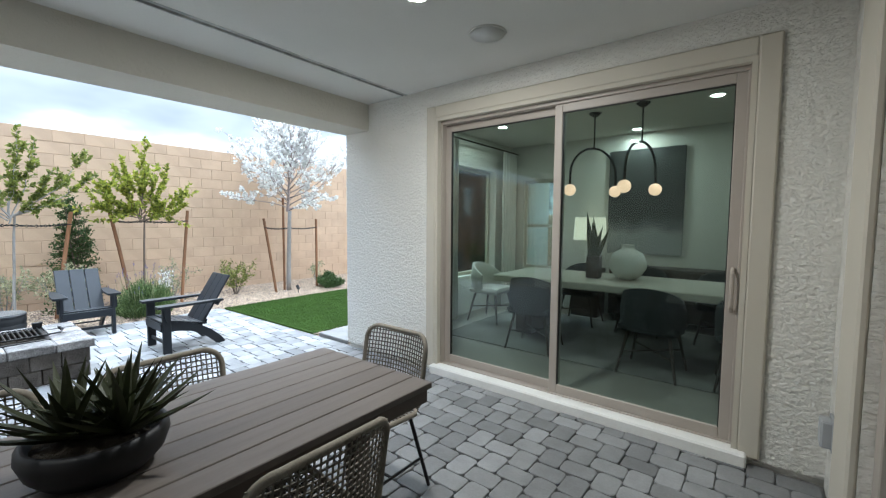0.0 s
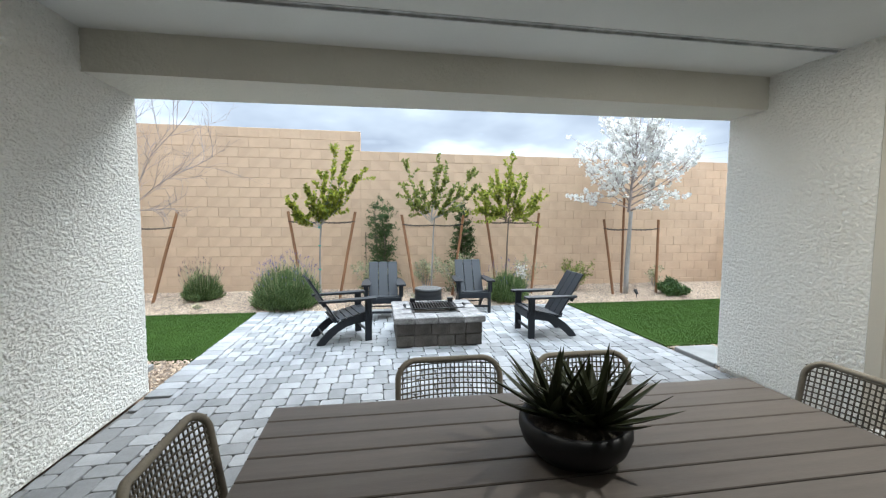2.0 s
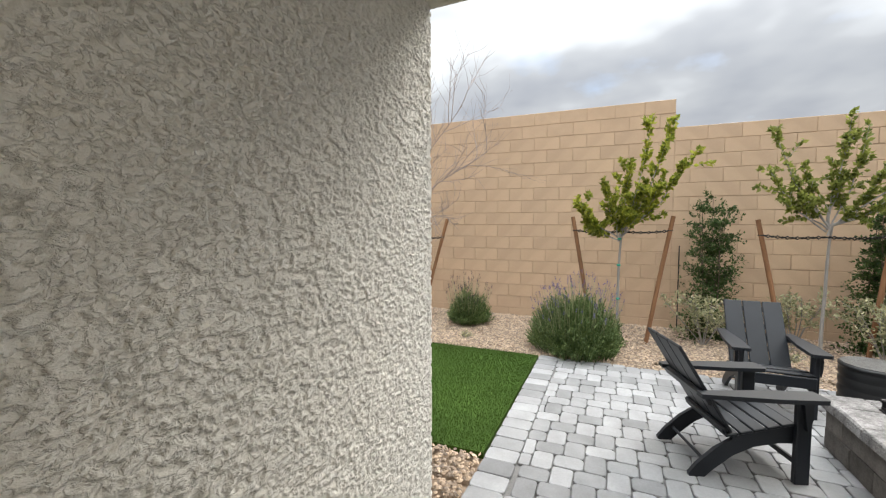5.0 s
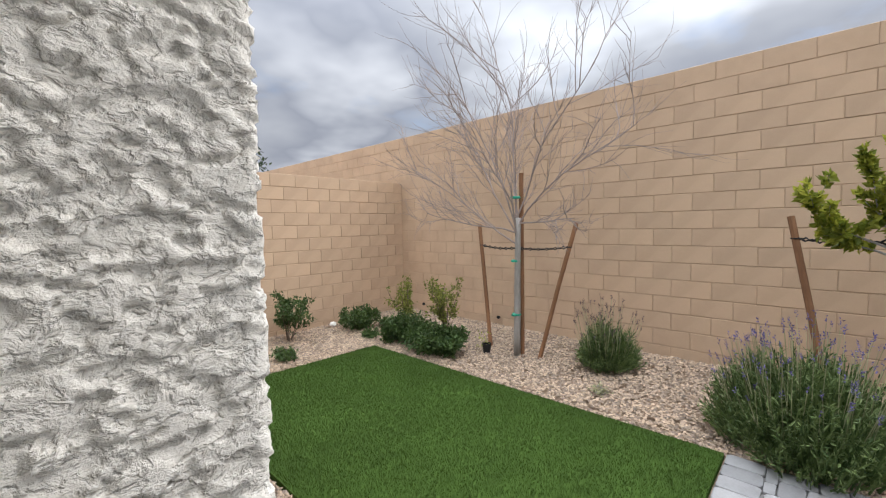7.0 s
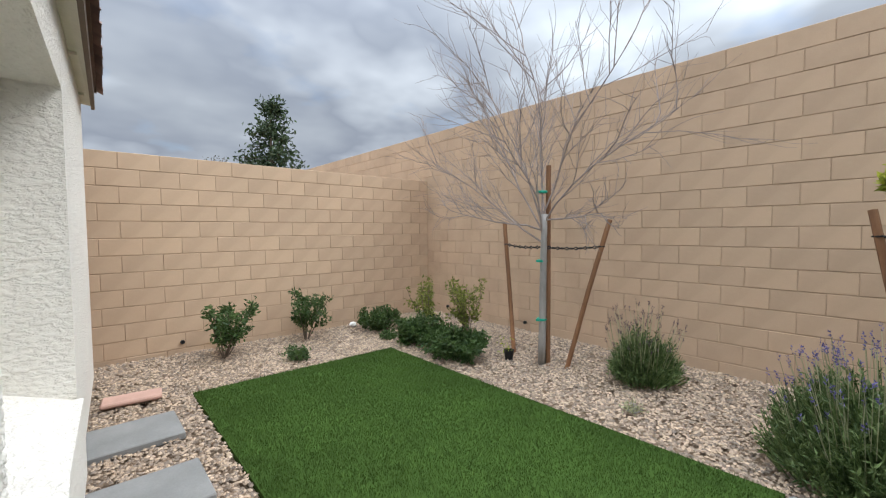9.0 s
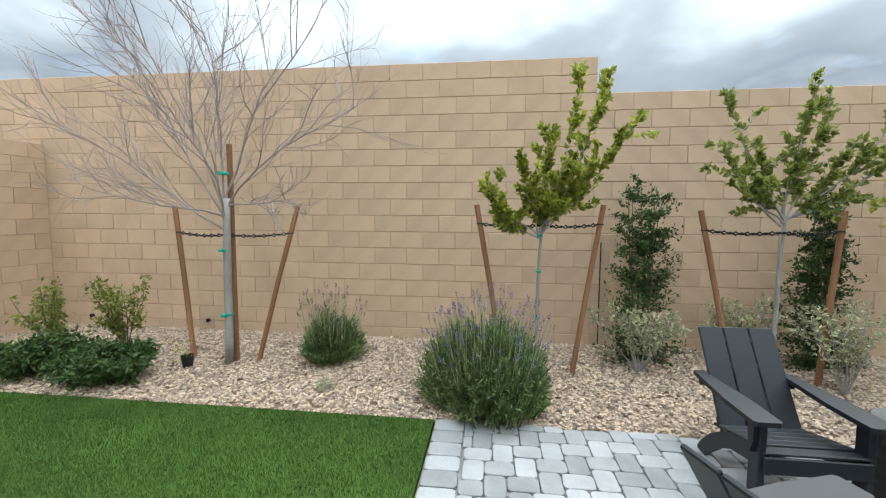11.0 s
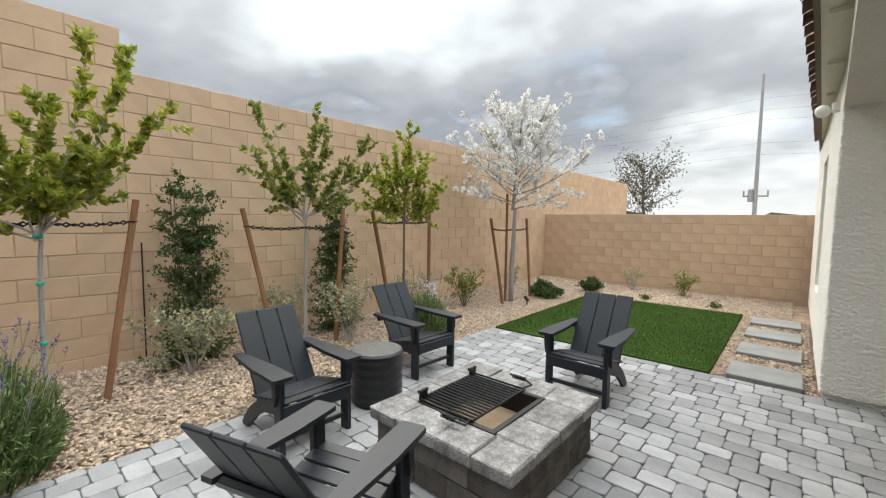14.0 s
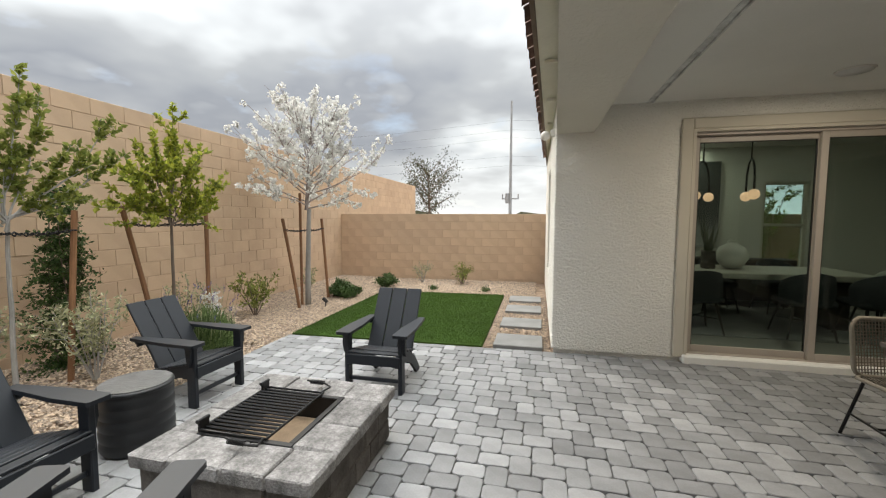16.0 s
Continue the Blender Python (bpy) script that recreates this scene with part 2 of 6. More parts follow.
PINK_SLAB = surface("pink_slab", (0.48, 0.30, 0.24), 0.85, 70, 3, 0.12, 0.2)
CHAR = surface("charcoal_plastic", (0.0125, 0.0155, 0.021), 0.48, 70, 3, 0.15, 0.12, 0.001, stretch=(1, 1, 1), spec=0.38)
DRUM = surface("drum_plastic", (0.018, 0.019, 0.021), 0.45, 60, 3, 0.2, 0.2, 0.002)
DRUM_TOP = surface("drum_top", (0.10, 0.10, 0.10), 0.4, 55, 9, 0.35, 0.6, 0.006)
STEEL = surface("black_steel", (0.012, 0.012, 0.013), 0.4, 90, 3, 0.2, 0.15, 0.001, 0.3)
CAPSTONE = surface("cap_stone", (0.29, 0.28, 0.275), 0.92, 75, 9, 0.5, 1.0, 0.010, vary=0.18, spec=0.15)
PIT_BLOCK = surface("pit_block", (0.165, 0.15, 0.137), 0.92, 60, 6, 0.35, 0.9, 0.008, vary=0.3, spec=0.15)
PIT_SAND = surface("pit_sand", (0.30, 0.215, 0.14), 0.95, 120, 6, 0.2, 0.5)
PLANK = surface("table_plank", (0.175, 0.150, 0.135), 0.55, 40, 2.5, 0.14, 0.18, 0.0015, stretch=(9, 0.7, 1), vary=0.12)
TABLE_LEG = surface("table_leg", (0.10, 0.08, 0.068), 0.6, 40, 3, 0.15, 0.15)
ROPE = surface("rope", (0.26, 0.232, 0.19), 0.85, 160, 4, 0.2, 0.5, 0.003)
ROPE_DARK = surface("rope_weave", (0.17, 0.148, 0.12), 0.85, 160, 4, 0.2, 0.5, 0.003)
BOWL = surface("bowl_glaze", (0.014, 0.014, 0.017), 0.55, 60, 3, 0.2, 0.05)
AGAVE = foliage("succulent", (0.022, 0.030, 0.013), (0.075, 0.085, 0.038), 0.1, 0.45)
SOIL = surface("soil", (0.05, 0.04, 0.03), 0.95, 80, 5, 0.3, 0.8, 0.01)
STAKE = surface("stake_wood", (0.235, 0.115, 0.055), 0.8, 45, 4, 0.25, 0.3, 0.003, stretch=(1, 1, 0.12))
STAKE_PALE = surface("stake_pale", (0.34, 0.21, 0.11), 0.8, 45, 4, 0.25, 0.3, 0.003, stretch=(1, 1, 0.12))
RUBBER = surface("tree_tie", (0.012, 0.012, 0.013), 0.6, 60, 3, 0.2, 0.1)
TAPE = surface("green_tape", (0.01, 0.33, 0.22), 0.4, 60, 3, 0.1, 0)
BARK_GREY = surface("bark_grey", (0.33, 0.31, 0.29), 0.85, 40, 6, 0.25, 0.5, 0.004, stretch=(1, 1, 0.3))
BARK_BROWN = surface("bark_brown", (0.17, 0.13, 0.10), 0.85, 40, 6, 0.25, 0.5, 0.004, stretch=(1, 1, 0.3))
TWIG = surface("twig", (0.31, 0.255, 0.235), 0.85, 40, 6, 0.2, 0.2)
LEAF_LIME = foliage("leaf_lime", (0.15, 0.20, 0.028), (0.50, 0.52, 0.08), 0.45)
LEAF_MID = foliage("leaf_mid", (0.13, 0.17, 0.037), (0.36, 0.39, 0.095), 0.45)
LEAF_DEEP = foliage("leaf_deep", (0.034, 0.075, 0.020), (0.11, 0.175, 0.052), 0.25)
LEAF_OLIVE = foliage("leaf_olive", (0.26, 0.27, 0.14), (0.58, 0.57, 0.36), 0.3)
LEAF_SAGE = foliage("leaf_sage", (0.050, 0.092, 0.028), (0.215, 0.29, 0.105), 0.25)
FLOWER_BLUE = foliage("lavender_flower", (0.10, 0.085, 0.22), (0.23, 0.20, 0.42), 0.25)
FLOWER_DRY = foliage("dry_flower", (0.10, 0.075, 0.08), (0.20, 0.15, 0.17), 0.25)
BLOSSOM = foliage("blossom", (0.78, 0.77, 0.74), (0.93, 0.925, 0.90), 0.4)
FAR_LEAF = foliage("far_leaf", (0.045, 0.05, 0.030), (0.12, 0.12, 0.07), 0.3)
PINE = foliage("pine_needles", (0.022, 0.045, 0.020), (0.07, 0.105, 0.045), 0.2)
POLE = surface("pole_steel", (0.30, 0.31, 0.32), 0.6, 30, 1, 0.1, 0)
ROOM_WALL = surface("room_wall", (0.62, 0.60, 0.55), 0.9, 80, 1, 0.04, 0.05, 0.001)
ROOM_FLOOR = surface("room_floor", (0.34, 0.31, 0.28), 0.5, 30, 1.2, 0.1, 0.03, 0.001)
RUG = surface("rug", (0.22, 0.21, 0.20), 0.95, 160, 3, 0.2, 0.5, 0.004)
TABLE_STONE = surface("room_tabletop", (0.50, 0.46, 0.40), 0.45, 30, 2, 0.12, 0.05, stretch=(0.4, 4, 1))
DARK_FABRIC = surface("dark_fabric", (0.03, 0.032, 0.034), 0.9, 150, 3, 0.2, 0.3)
PALE_FABRIC = surface("pale_fabric", (0.55, 0.53, 0.50), 0.9, 150, 3, 0.08, 0.3)
DARK_WOOD = surface("dark_wood", (0.045, 0.035, 0.028), 0.5, 40, 3, 0.2, 0.1, stretch=(0.3, 4, 4))


def abstract_canvas(name):
    """Charcoal paint that breaks into pale grey cloud towards the lower edge."""
    m, nt, bs = shader(name)
    co = nt.nodes.new("ShaderNodeTexCoord")
    sep = nt.nodes.new("ShaderNodeSeparateXYZ")
    nt.links.new(co.outputs["Object"], sep.inputs[0])
    n = node(nt, "ShaderNodeTexNoise", Scale=2.2, Detail=5.0, Roughness=0.6)
    nt.links.new(co.outputs["Object"], n.inputs["Vector"])
    add = node(nt, "ShaderNodeMath")
    add.operation = "MULTIPLY_ADD"
    add.inputs[1].default_value = 0.55
    nt.links.new(n.outputs[0], add.inputs[0])
    nt.links.new(sep.outputs[2], add.inputs[2])
    half = node(nt, "ShaderNodeMath")
    half.operation = "ADD"
    half.inputs[1].default_value = 0.5
    nt.links.new(add.outputs[0], half.inputs[0])
    c = ramp(nt, half.outputs[0], [(0.30, (0.30, 0.30, 0.29)), (0.42, (0.17, 0.17, 0.165)), (0.56, (0.06, 0.062, 0.06)), (0.9, (0.04, 0.042, 0.04))])
    nt.links.new(c, bs.inputs["Base Color"])
    bs.inputs["Roughness"].default_value = 0.8
    return m


CANVAS_DARK = abstract_canvas("canvas_paint")
CURTAIN = surface("curtain", (0.66, 0.64, 0.60), 0.9, 150, 1, 0.05, 0.1)
CERAMIC = surface("white_ceramic", (0.72, 0.70, 0.66), 0.5, 40, 2, 0.05, 0.1)
GREY_PLASTIC = surface("grey_plastic", (0.36, 0.37, 0.38), 0.5, 60, 3, 0.05, 0)
SPEAKER_MESH = surface("speaker_grille", (0.62, 0.62, 0.60), 0.7, 400, 3, 0.15, 0.4, 0.001)
VENT = surface("soffit_vent", (0.55, 0.55, 0.53), 0.6, 200, 3, 0.3, 0.5, 0.002, stretch=(1, 3, 1))
GLOBE = glow("globe_glass", (1.0, 0.55, 0.34), 0.55)
DOWNLIGHT = glow("downlight_lens", (1.0, 0.90, 0.74), 9.0)
LAMP_SHADE = glow("lamp_shade", (0.9, 0.75, 0.55), 0.28)


# ---- mesh building ----
class M:
    """Collects points and faces for one mesh."""

    def __init__(self):
        self.v, self.f = [], []

    def add(self, pts, faces):
        n = len(self.v)
        self.v.extend(tuple(p) for p in pts)
        self.f.extend(tuple(i + n for i in f) for f in faces)

    def box(self, x0, x1, y0, y1, z0, z1, c=0.0, m=None):
        """A box with chamfered edges."""
        if c <= 0:
            p = [(x, y, z) for z in (z0, z1) for y in (y0, y1) for x in (x0, x1)]
            f = [(0, 2, 3, 1), (4, 5, 7, 6), (0, 1, 5, 4), (2, 6, 7, 3), (0, 4, 6, 2), (1, 3, 7, 5)]
        else:
            p, at = [], {}
            for sx in (0, 1):
                for sy in (0, 1):
                    for sz in (0, 1):
                        base = [(x0, x1)[sx], (y0, y1)[sy], (z0, z1)[sz]]
                        sign = (1 - 2 * sx, 1 - 2 * sy, 1 - 2 * sz)
                        for a in range(3):
                            q = [b + s * c for b, s in zip(base, sign)]
                            q[a] = base[a]
                            at[sx, sy, sz, a] = len(p)
                            p.append(q)
            f = []
            for a in range(3):
                b, d = (a + 1) % 3, (a + 2) % 3
                for s in (0, 1):
                    ring = []
                    for t in ((0, 0), (1, 0), (1, 1), (0, 1)):
                        k = [0, 0, 0]
                        k[a], k[b], k[d] = s, t[0], t[1]
                        ring.append(at[(*k, a)])
                    f.append(tuple(ring if s else ring[::-1]))
                for s in (0, 1):
                    for t in (0, 1):
                        k0, k1 = [0, 0, 0], [0, 0, 0]
                        k0[a], k1[a] = 0, 1
                        k0[b] = k1[b] = s
                        k0[d] = k1[d] = t
                        quad = (at[(*k0, b)], at[(*k1, b)], at[(*k1, d)], at[(*k0, d)])
                        f.append(quad if s == t else quad[::-1])
            for sx in (0, 1):
                for sy in (0, 1):
                    for sz in (0, 1):
                        tri = tuple(at[sx, sy, sz, a] for a in range(3))
                        f.append(tri if (sx + sy + sz) % 2 else tri[::-1])
        if m is not None:
            p = [m @ Vector(q) for q in p]
        self.add(p, f)
        return self

    def tube(self, pts, r, n=6, cap=True):
        """A tube along points; r: one radius, or one for each point."""
        pts = [Vector(p) for p in pts]
        rs = r if isinstance(r, (list, tuple)) else [r] * len(pts)
        out, side = [], None
        for i, p in enumerate(pts):
            d = (pts[min(i + 1, len(pts) - 1)] - pts[max(i - 1, 0)])
            d = d.normalized() if d.length > 1e-9 else Vector((0, 0, 1))
            if side is None:
                side = d.orthogonal().normalized()
            else:
                side = side - d * side.dot(d)
                side = side.normalized() if side.length > 1e-6 else d.orthogonal().normalized()
            up = d.cross(side)
            for k in range(n):
                a = 2 * math.pi * k / n
                out.append(p + (side * math.cos(a) + up * math.sin(a)) * rs[i])
        f = [(i * n + k, i * n + (k + 1) % n, (i + 1) * n + (k + 1) % n, (i + 1) * n + k) for i in range(len(pts) - 1) for k in range(n)]
        if cap:
            f += [tuple(range(n))[::-1], tuple((len(pts) - 1) * n + k for k in range(n))]
        self.add(out, f)
        return self

    def lathe(self, profile, n=24, at=(0, 0, 0)):
        """A turned shape from (radius, height) pairs."""
        p = [(at[0] + r * math.cos(2 * math.pi * k / n), at[1] + r * math.sin(2 * math.pi * k / n), at[2] + z) for r, z in profile for k in range(n)]
        f = [(i * n + k, i * n + (k + 1) % n, (i + 1) * n + (k + 1) % n, (i + 1) * n + k) for i in range(len(profile) - 1) for k in range(n)]
        f += [tuple(range(n))[::-1], tuple((len(profile) - 1) * n + k for k in range(n))]
        self.add(p, f)
        return self

    def ball(self, c, r, n=12, squash=1.0):
        prof = [(max(r * math.sin(math.pi * i / n), 1e-4), -r * squash * math.cos(math.pi * i / n)) for i in range(n + 1)]
        return self.lathe(prof, n + 4, c)

    def leaf(self, p, d, side, length, width, fold=0.25):
        """A pointed leaf folded along its middle."""
        up = d.cross(side).normalized()
        a, b = p + d * length * 0.45 + side * width * 0.5 + up * width * fold, p + d * length * 0.45 - side * width * 0.5 + up * width * fold
        self.add([p, a, p + d * length, b], [(0, 1, 2), (0, 2, 3)])
        return self

    def blade(self, p, d, side, length, width, droop=0.0):
        """A narrow pointed blade in two steps."""
        q = p + d * length * 0.55
        t = p + d * length - Vector((0, 0, droop * length))
        self.add([p - side * width * 0.5, p + side * width * 0.5, q + side * width * 0.4, q - side * width * 0.4, t], [(0, 1, 2, 3), (3, 2, 4)])
        return self

    def wedge(self, outline, a, b, axis="y", m=None):
        """An outline pulled along an axis from a to b; outline in the other two coordinates, in order."""
        def place(u, v, w):
            return {"x": (w, u, v), "y": (u, w, v), "z": (u, v, w)}[axis]
        n = len(outline)
        p = [place(u, v, a) for u, v in outline] + [place(u, v, b) for u, v in outline]
        f = [tuple(range(n)), tuple(range(2 * n - 1, n - 1, -1))] + [(i, n + i, n + (i + 1) % n, (i + 1) % n) for i in range(n)]
        if m is not None:
            p = [m @ Vector(q) for q in p]
        self.add(p, f)
        return self

    def mesh(self, name, mat, smooth=False):
        me = bpy.data.meshes.new(name)
        me.from_pydata(self.v, [], self.f)
        me.materials.append(mat)
        if smooth:
            me.shade_smooth()
        bm = bmesh.new()
        bm.from_mesh(me)
        bmesh.ops.recalc_face_normals(bm, faces=bm.faces)
        bm.to_mesh(me)
        bm.free()
        return me

    def raw(self, name, mat):
        me = bpy.data.meshes.new(name)
        me.from_pydata(self.v, [], self.f)
        me.materials.append(mat)
        return me


def part(name, mb, mat, parent, label="", smooth=False, raw=False):
    ob = new(name, mb.raw(name, mat) if raw else mb.mesh(name, mat, smooth))
    ob.parent = parent
    return tagged(ob, label)


def thing(name, label, category, m=None, group=""):
    ob = new(name)
    if m is not None:
        ob.matrix_basis = m
    return tagged(ob, label, category, group)


def solid(name, mb, mat, label="", category="", kind="", smooth=False, raw=False):
    ob = new(name, mb.raw(name, mat) if raw else mb.mesh(name, mat, smooth))
    return tagged(ob, label, category, "", kind)


rnd = random.Random(7)


def ground_z(x, y):
    """Height of the garden's ground: flat at the house, falling slightly to the lawn, rising to the long wall."""
    z = -0.0085 * max(0.0, -2.0 - x)
    if x < -7.2:
        z += 0.05 * min(1.0, (-7.2 - x) / 1.8)
    return z


def rand_dir(up=0.0):
    v = Vector((rnd.gauss(0, 1), rnd.gauss(0, 1), rnd.gauss(0, 1)))
    v.normalize()
    v.z += up
    return v.normalized()


# ---- plan ----
WALL_X = -9.2          # long block wall, garden face
STEP_Y = -0.72         # where its top steps down
SOUTH_Y, NORTH_Y = -8.0, 8.4
FACE_S, FACE_N = -4.02, -3.80   # house faces beside the covered patio
PATIO_S, PATIO_N = -2.30, 3.00  # side walls of the covered patio
EAST_X = 0.35
CEIL_Z, BEAM_Z = 2.72, 2.44
LAWN_X = -7.2
ROOM_Y, ROOM_Z = 6.5, 2.78

# ---- ground ----
mb = M()
for i in range(24):
    for j in range(18):
        xs = [-60, -30, -14, -10, -9.3, -8.6, -8.0, -7.6, -7.2, -6.5, -5.5, -4.6, -4.0, -2.0, 1, 4, 10, 30, 60][j:j + 2]
        ys = [-60, -30, -14, -9, -8, -7, -6, -5, -4, -3, -2, -1, 0, 1, 2, 3, 4, 5, 6, 7, 8, 10, 14, 30, 60][i:i + 2]
        p = [(x, y, ground_z(max(x, -9.3), y) - 0.055) for x, y in ((xs[0], ys[0]), (xs[1], ys[0]), (xs[1], ys[1]), (xs[0], ys[1]))]
        mb.add(p, [(0, 1, 2, 3)])
solid("ground", mb, GRAVEL_BED, "tan decomposed ground under the garden gravel", "ground", "structure")

mb = M()
mb.add([(x, y, ground_z(x, y) - 0.022) for x, y in ((LAWN_X, -2.31), (-2.0, -2.31), (-2.0, 3.06), (LAWN_X, 3.06), (EAST_X, -2.31), (EAST_X, 3.06))], [(0, 1, 2, 3), (1, 4, 5, 2)])
pavement = solid("pavement", mb, JOINT, "patio of tumbled grey concrete pavers in rows", "pavement", "structure")


# ---- house ----
def wall(name, mb, mat, label):
    return solid(name, mb, mat, label, "wall", "structure")


wall("wall_patio_south", M().box(FACE_S, 4.0, PATIO_S - 0.25, PATIO_S, -0.02, 2.9, 0.015), STUCCO, "cream trowelled stucco side wall of the covered patio")


def face_x(y):
    """The garden front of the house stands at a slight angle to the garden."""
    return FACE_S + 0.0415 * (y - PATIO_S)


def front_piece(m, y0, y1, z0, z1, proud=0.0):
    m.wedge([(face_x(y0) - proud, y0), (-3.77, y0), (-3.77, y1), (face_x(y1) - proud, y1)], z0, z1, "z")


mb = M()
front_piece(mb, -3.20, PATIO_S - 0.24, 0.03, 2.9)
front_piece(mb, -7.35, -5.20, 0.03, 2.9)
front_piece(mb, -5.20, -3.20, 2.35, 2.9, -0.001)
front_piece(mb, -5.20, -3.20, 0.03, 0.50, 0.03)
mb.wedge([(face_x(-4.2) - 0.03, 0.498), (-3.80, 0.62), (-3.77, 0.62), (-3.77, 0.498)], -5.20, -3.20, "y")
mb.box(-3.79, -3.55, -5.20, -3.20, 0.03, 2.9)
wall("wall_south_front", mb, STUCCO, "cream stucco house front with a recessed window bay and sloped sill")
wall("wall_south_end", M().box(-3.76, 4.0, -7.35, -7.1, -0.02, 2.9), STUCCO, "cream stucco end wall of the house")

mb = M()
mb.box(FACE_N, -3.55, PATIO_N + 0.215, 4.70, 0.03, 2.9)
mb.box(FACE_N, -3.55, 5.95, 8.15, 0.03, 2.9)
for y0, y1 in ((4.70, 5.95),):
    mb.box(FACE_N, -3.55, y0, y1, 0.03, 0.62)
    mb.box(FACE_N, -3.55, y0, y1, 2.30, 2.9)
wall("wall_north_front", mb, STUCCO, "cream stucco house front with a tall garden window")
mb = M()
mb.box(FACE_N, -2.45, PATIO_N, PATIO_N + 0.22, 0.03, 2.9, 0.012)
mb.box(-0.05, EAST_X + 0.2, PATIO_N, PATIO_N + 0.22, 0.03, 2.9)
mb.box(-2.45, -0.05, PATIO_N, PATIO_N + 0.22, 2.43, 2.9)
mb.box(FACE_N + 0.02, EAST_X + 0.2, PATIO_N + 0.02, PATIO_N + 0.2, -0.03, 0.03)
wall("wall_patio_north", mb, STUCCO, "cream trowelled stucco wall around the sliding glass door")
mb = M()
mb.box(EAST_X, EAST_X + 0.25, PATIO_S, -1.2, -0.02, 3.0)
mb.box(EAST_X, EAST_X + 0.25, 2.2, PATIO_N, -0.02, 3.0)
mb.box(EAST_X, EAST_X + 0.25, -1.2, 2.2, 2.43, 3.0)
wall("wall_patio_east", mb, STUCCO, "cream stucco wall at the back of the covered patio")


def smooth_step(a, b, x):
    t = min(1.0, max(0.0, (x - a) / (b - a)))
    return t * t * (3 - 2 * t)


def plaster_height(u, z):
    """Trowelled plaster: ragged flat islands on a sandy ground, longer sideways than high."""
    w1, w2 = noise.noise(Vector((u * 26, z * 30, 3.1))) * 0.9, noise.noise(Vector((u * 24, z * 33, 9.1))) * 0.9
    a = noise.noise(Vector((u * 27 + w1, z * 44 + w2, 0.0))) + 0.6 * noise.noise(Vector((u * 62 + w2, z * 88, 7.7))) + 0.3 * noise.noise(Vector((u * 140, z * 170, 2.2)))
    ledge = smooth_step(-0.10, 0.02, a) * (0.72 + 0.28 * math.exp(-max(0.0, a) / 0.25))
    return 0.0060 * ledge + 0.0008 * noise.noise(Vector((u * 170, z * 200, 5.0)))


def plaster_face(name, parent, path, z0, z1, dz, seed):
    """A plastered skin over a wall: path of (x, y, normal x, normal y) along the wall."""
    rows = int((z1 - z0) / dz)
    verts, faces, u = [], [], seed * 10.0
    for k, (x, y, nx, ny) in enumerate(path):
        if k:
            u += math.hypot(x - path[k - 1][0], y - path[k - 1][1])
        for j in range(rows + 1):
            z = z0 + (z1 - z0) * j / rows
            h = 0.003 + plaster_height(u, z)
            verts.append((x + nx * h, y + ny * h, z))
    r = rows + 1
    faces = [(k * r + j, k * r + j + 1, (k + 1) * r + j + 1, (k + 1) * r + j) for k in range(len(path) - 1) for j in range(rows)]
    me = bpy.data.meshes.new(name)
    me.from_pydata(verts, [], faces)
    me.materials.append(STUCCO_RELIEF)
    me.shade_smooth()
    o = new(name, me)
    o.parent = parent
    return tagged(o, "cream trowelled plaster skin")


def run(p, q, n, step):
    L = math.hypot(q[0] - p[0], q[1] - p[1])
    m = max(1, int(L / step))
    return [(p[0] + (q[0] - p[0]) * k / m, p[1] + (q[1] - p[1]) * k / m, *n) for k in range(m + 1)]


def bend(cx, cy, r, a0, a1):
    return [(cx + r * math.cos(radians(a0 + (a1 - a0) * k / 6)), cy + r * math.sin(radians(a0 + (a1 - a0) * k / 6)), math.cos(radians(a0 + (a1 - a0) * k / 6)), math.sin(radians(a0 + (a1 - a0) * k / 6))) for k in range(1, 6)]


south_side = bpy.data.objects["wall_patio_south"]
plaster_face("plaster", south_side, run((EAST_X, PATIO_S), (-2.6, PATIO_S), (0, 1), 0.0065), 0.0, 2.72, 0.006, 1)
plaster_face("plaster", south_side, run((-2.6, PATIO_S), (FACE_S + 0.015, PATIO_S), (0, 1), 0.0042) + bend(FACE_S + 0.015, PATIO_S - 0.015, 0.015, 90, 180) + run((FACE_S, PATIO_S - 0.015), (face_x(-3.20), -3.20), (-1, 0), 0.0045), 0.0, 2.72, 0.004, 1.295)
north_side = bpy.data.objects["wall_patio_north"]
plaster_face("plaster", north_side, run((-2.57, PATIO_N), (FACE_N + 0.015, PATIO_N), (0, -1), 0.007) + bend(FACE_N + 0.015, PATIO_N + 0.015, 0.015, 270, 180) + run((FACE_N, PATIO_N + 0.015), (FACE_N, 4.69), (-1, 0), 0.009), 0.03, 2.72, 0.007, 3)
plaster_face("plaster", north_side, run((0.07, PATIO_N), (EAST_X, PATIO_N), (0, -1), 0.007), 0.03, 2.72, 0.007, 4)
plaster_face("plaster", north_side, run((-2.57, PATIO_N), (0.07, PATIO_N), (0, -1), 0.009), 2.55, 2.72, 0.008, 5)

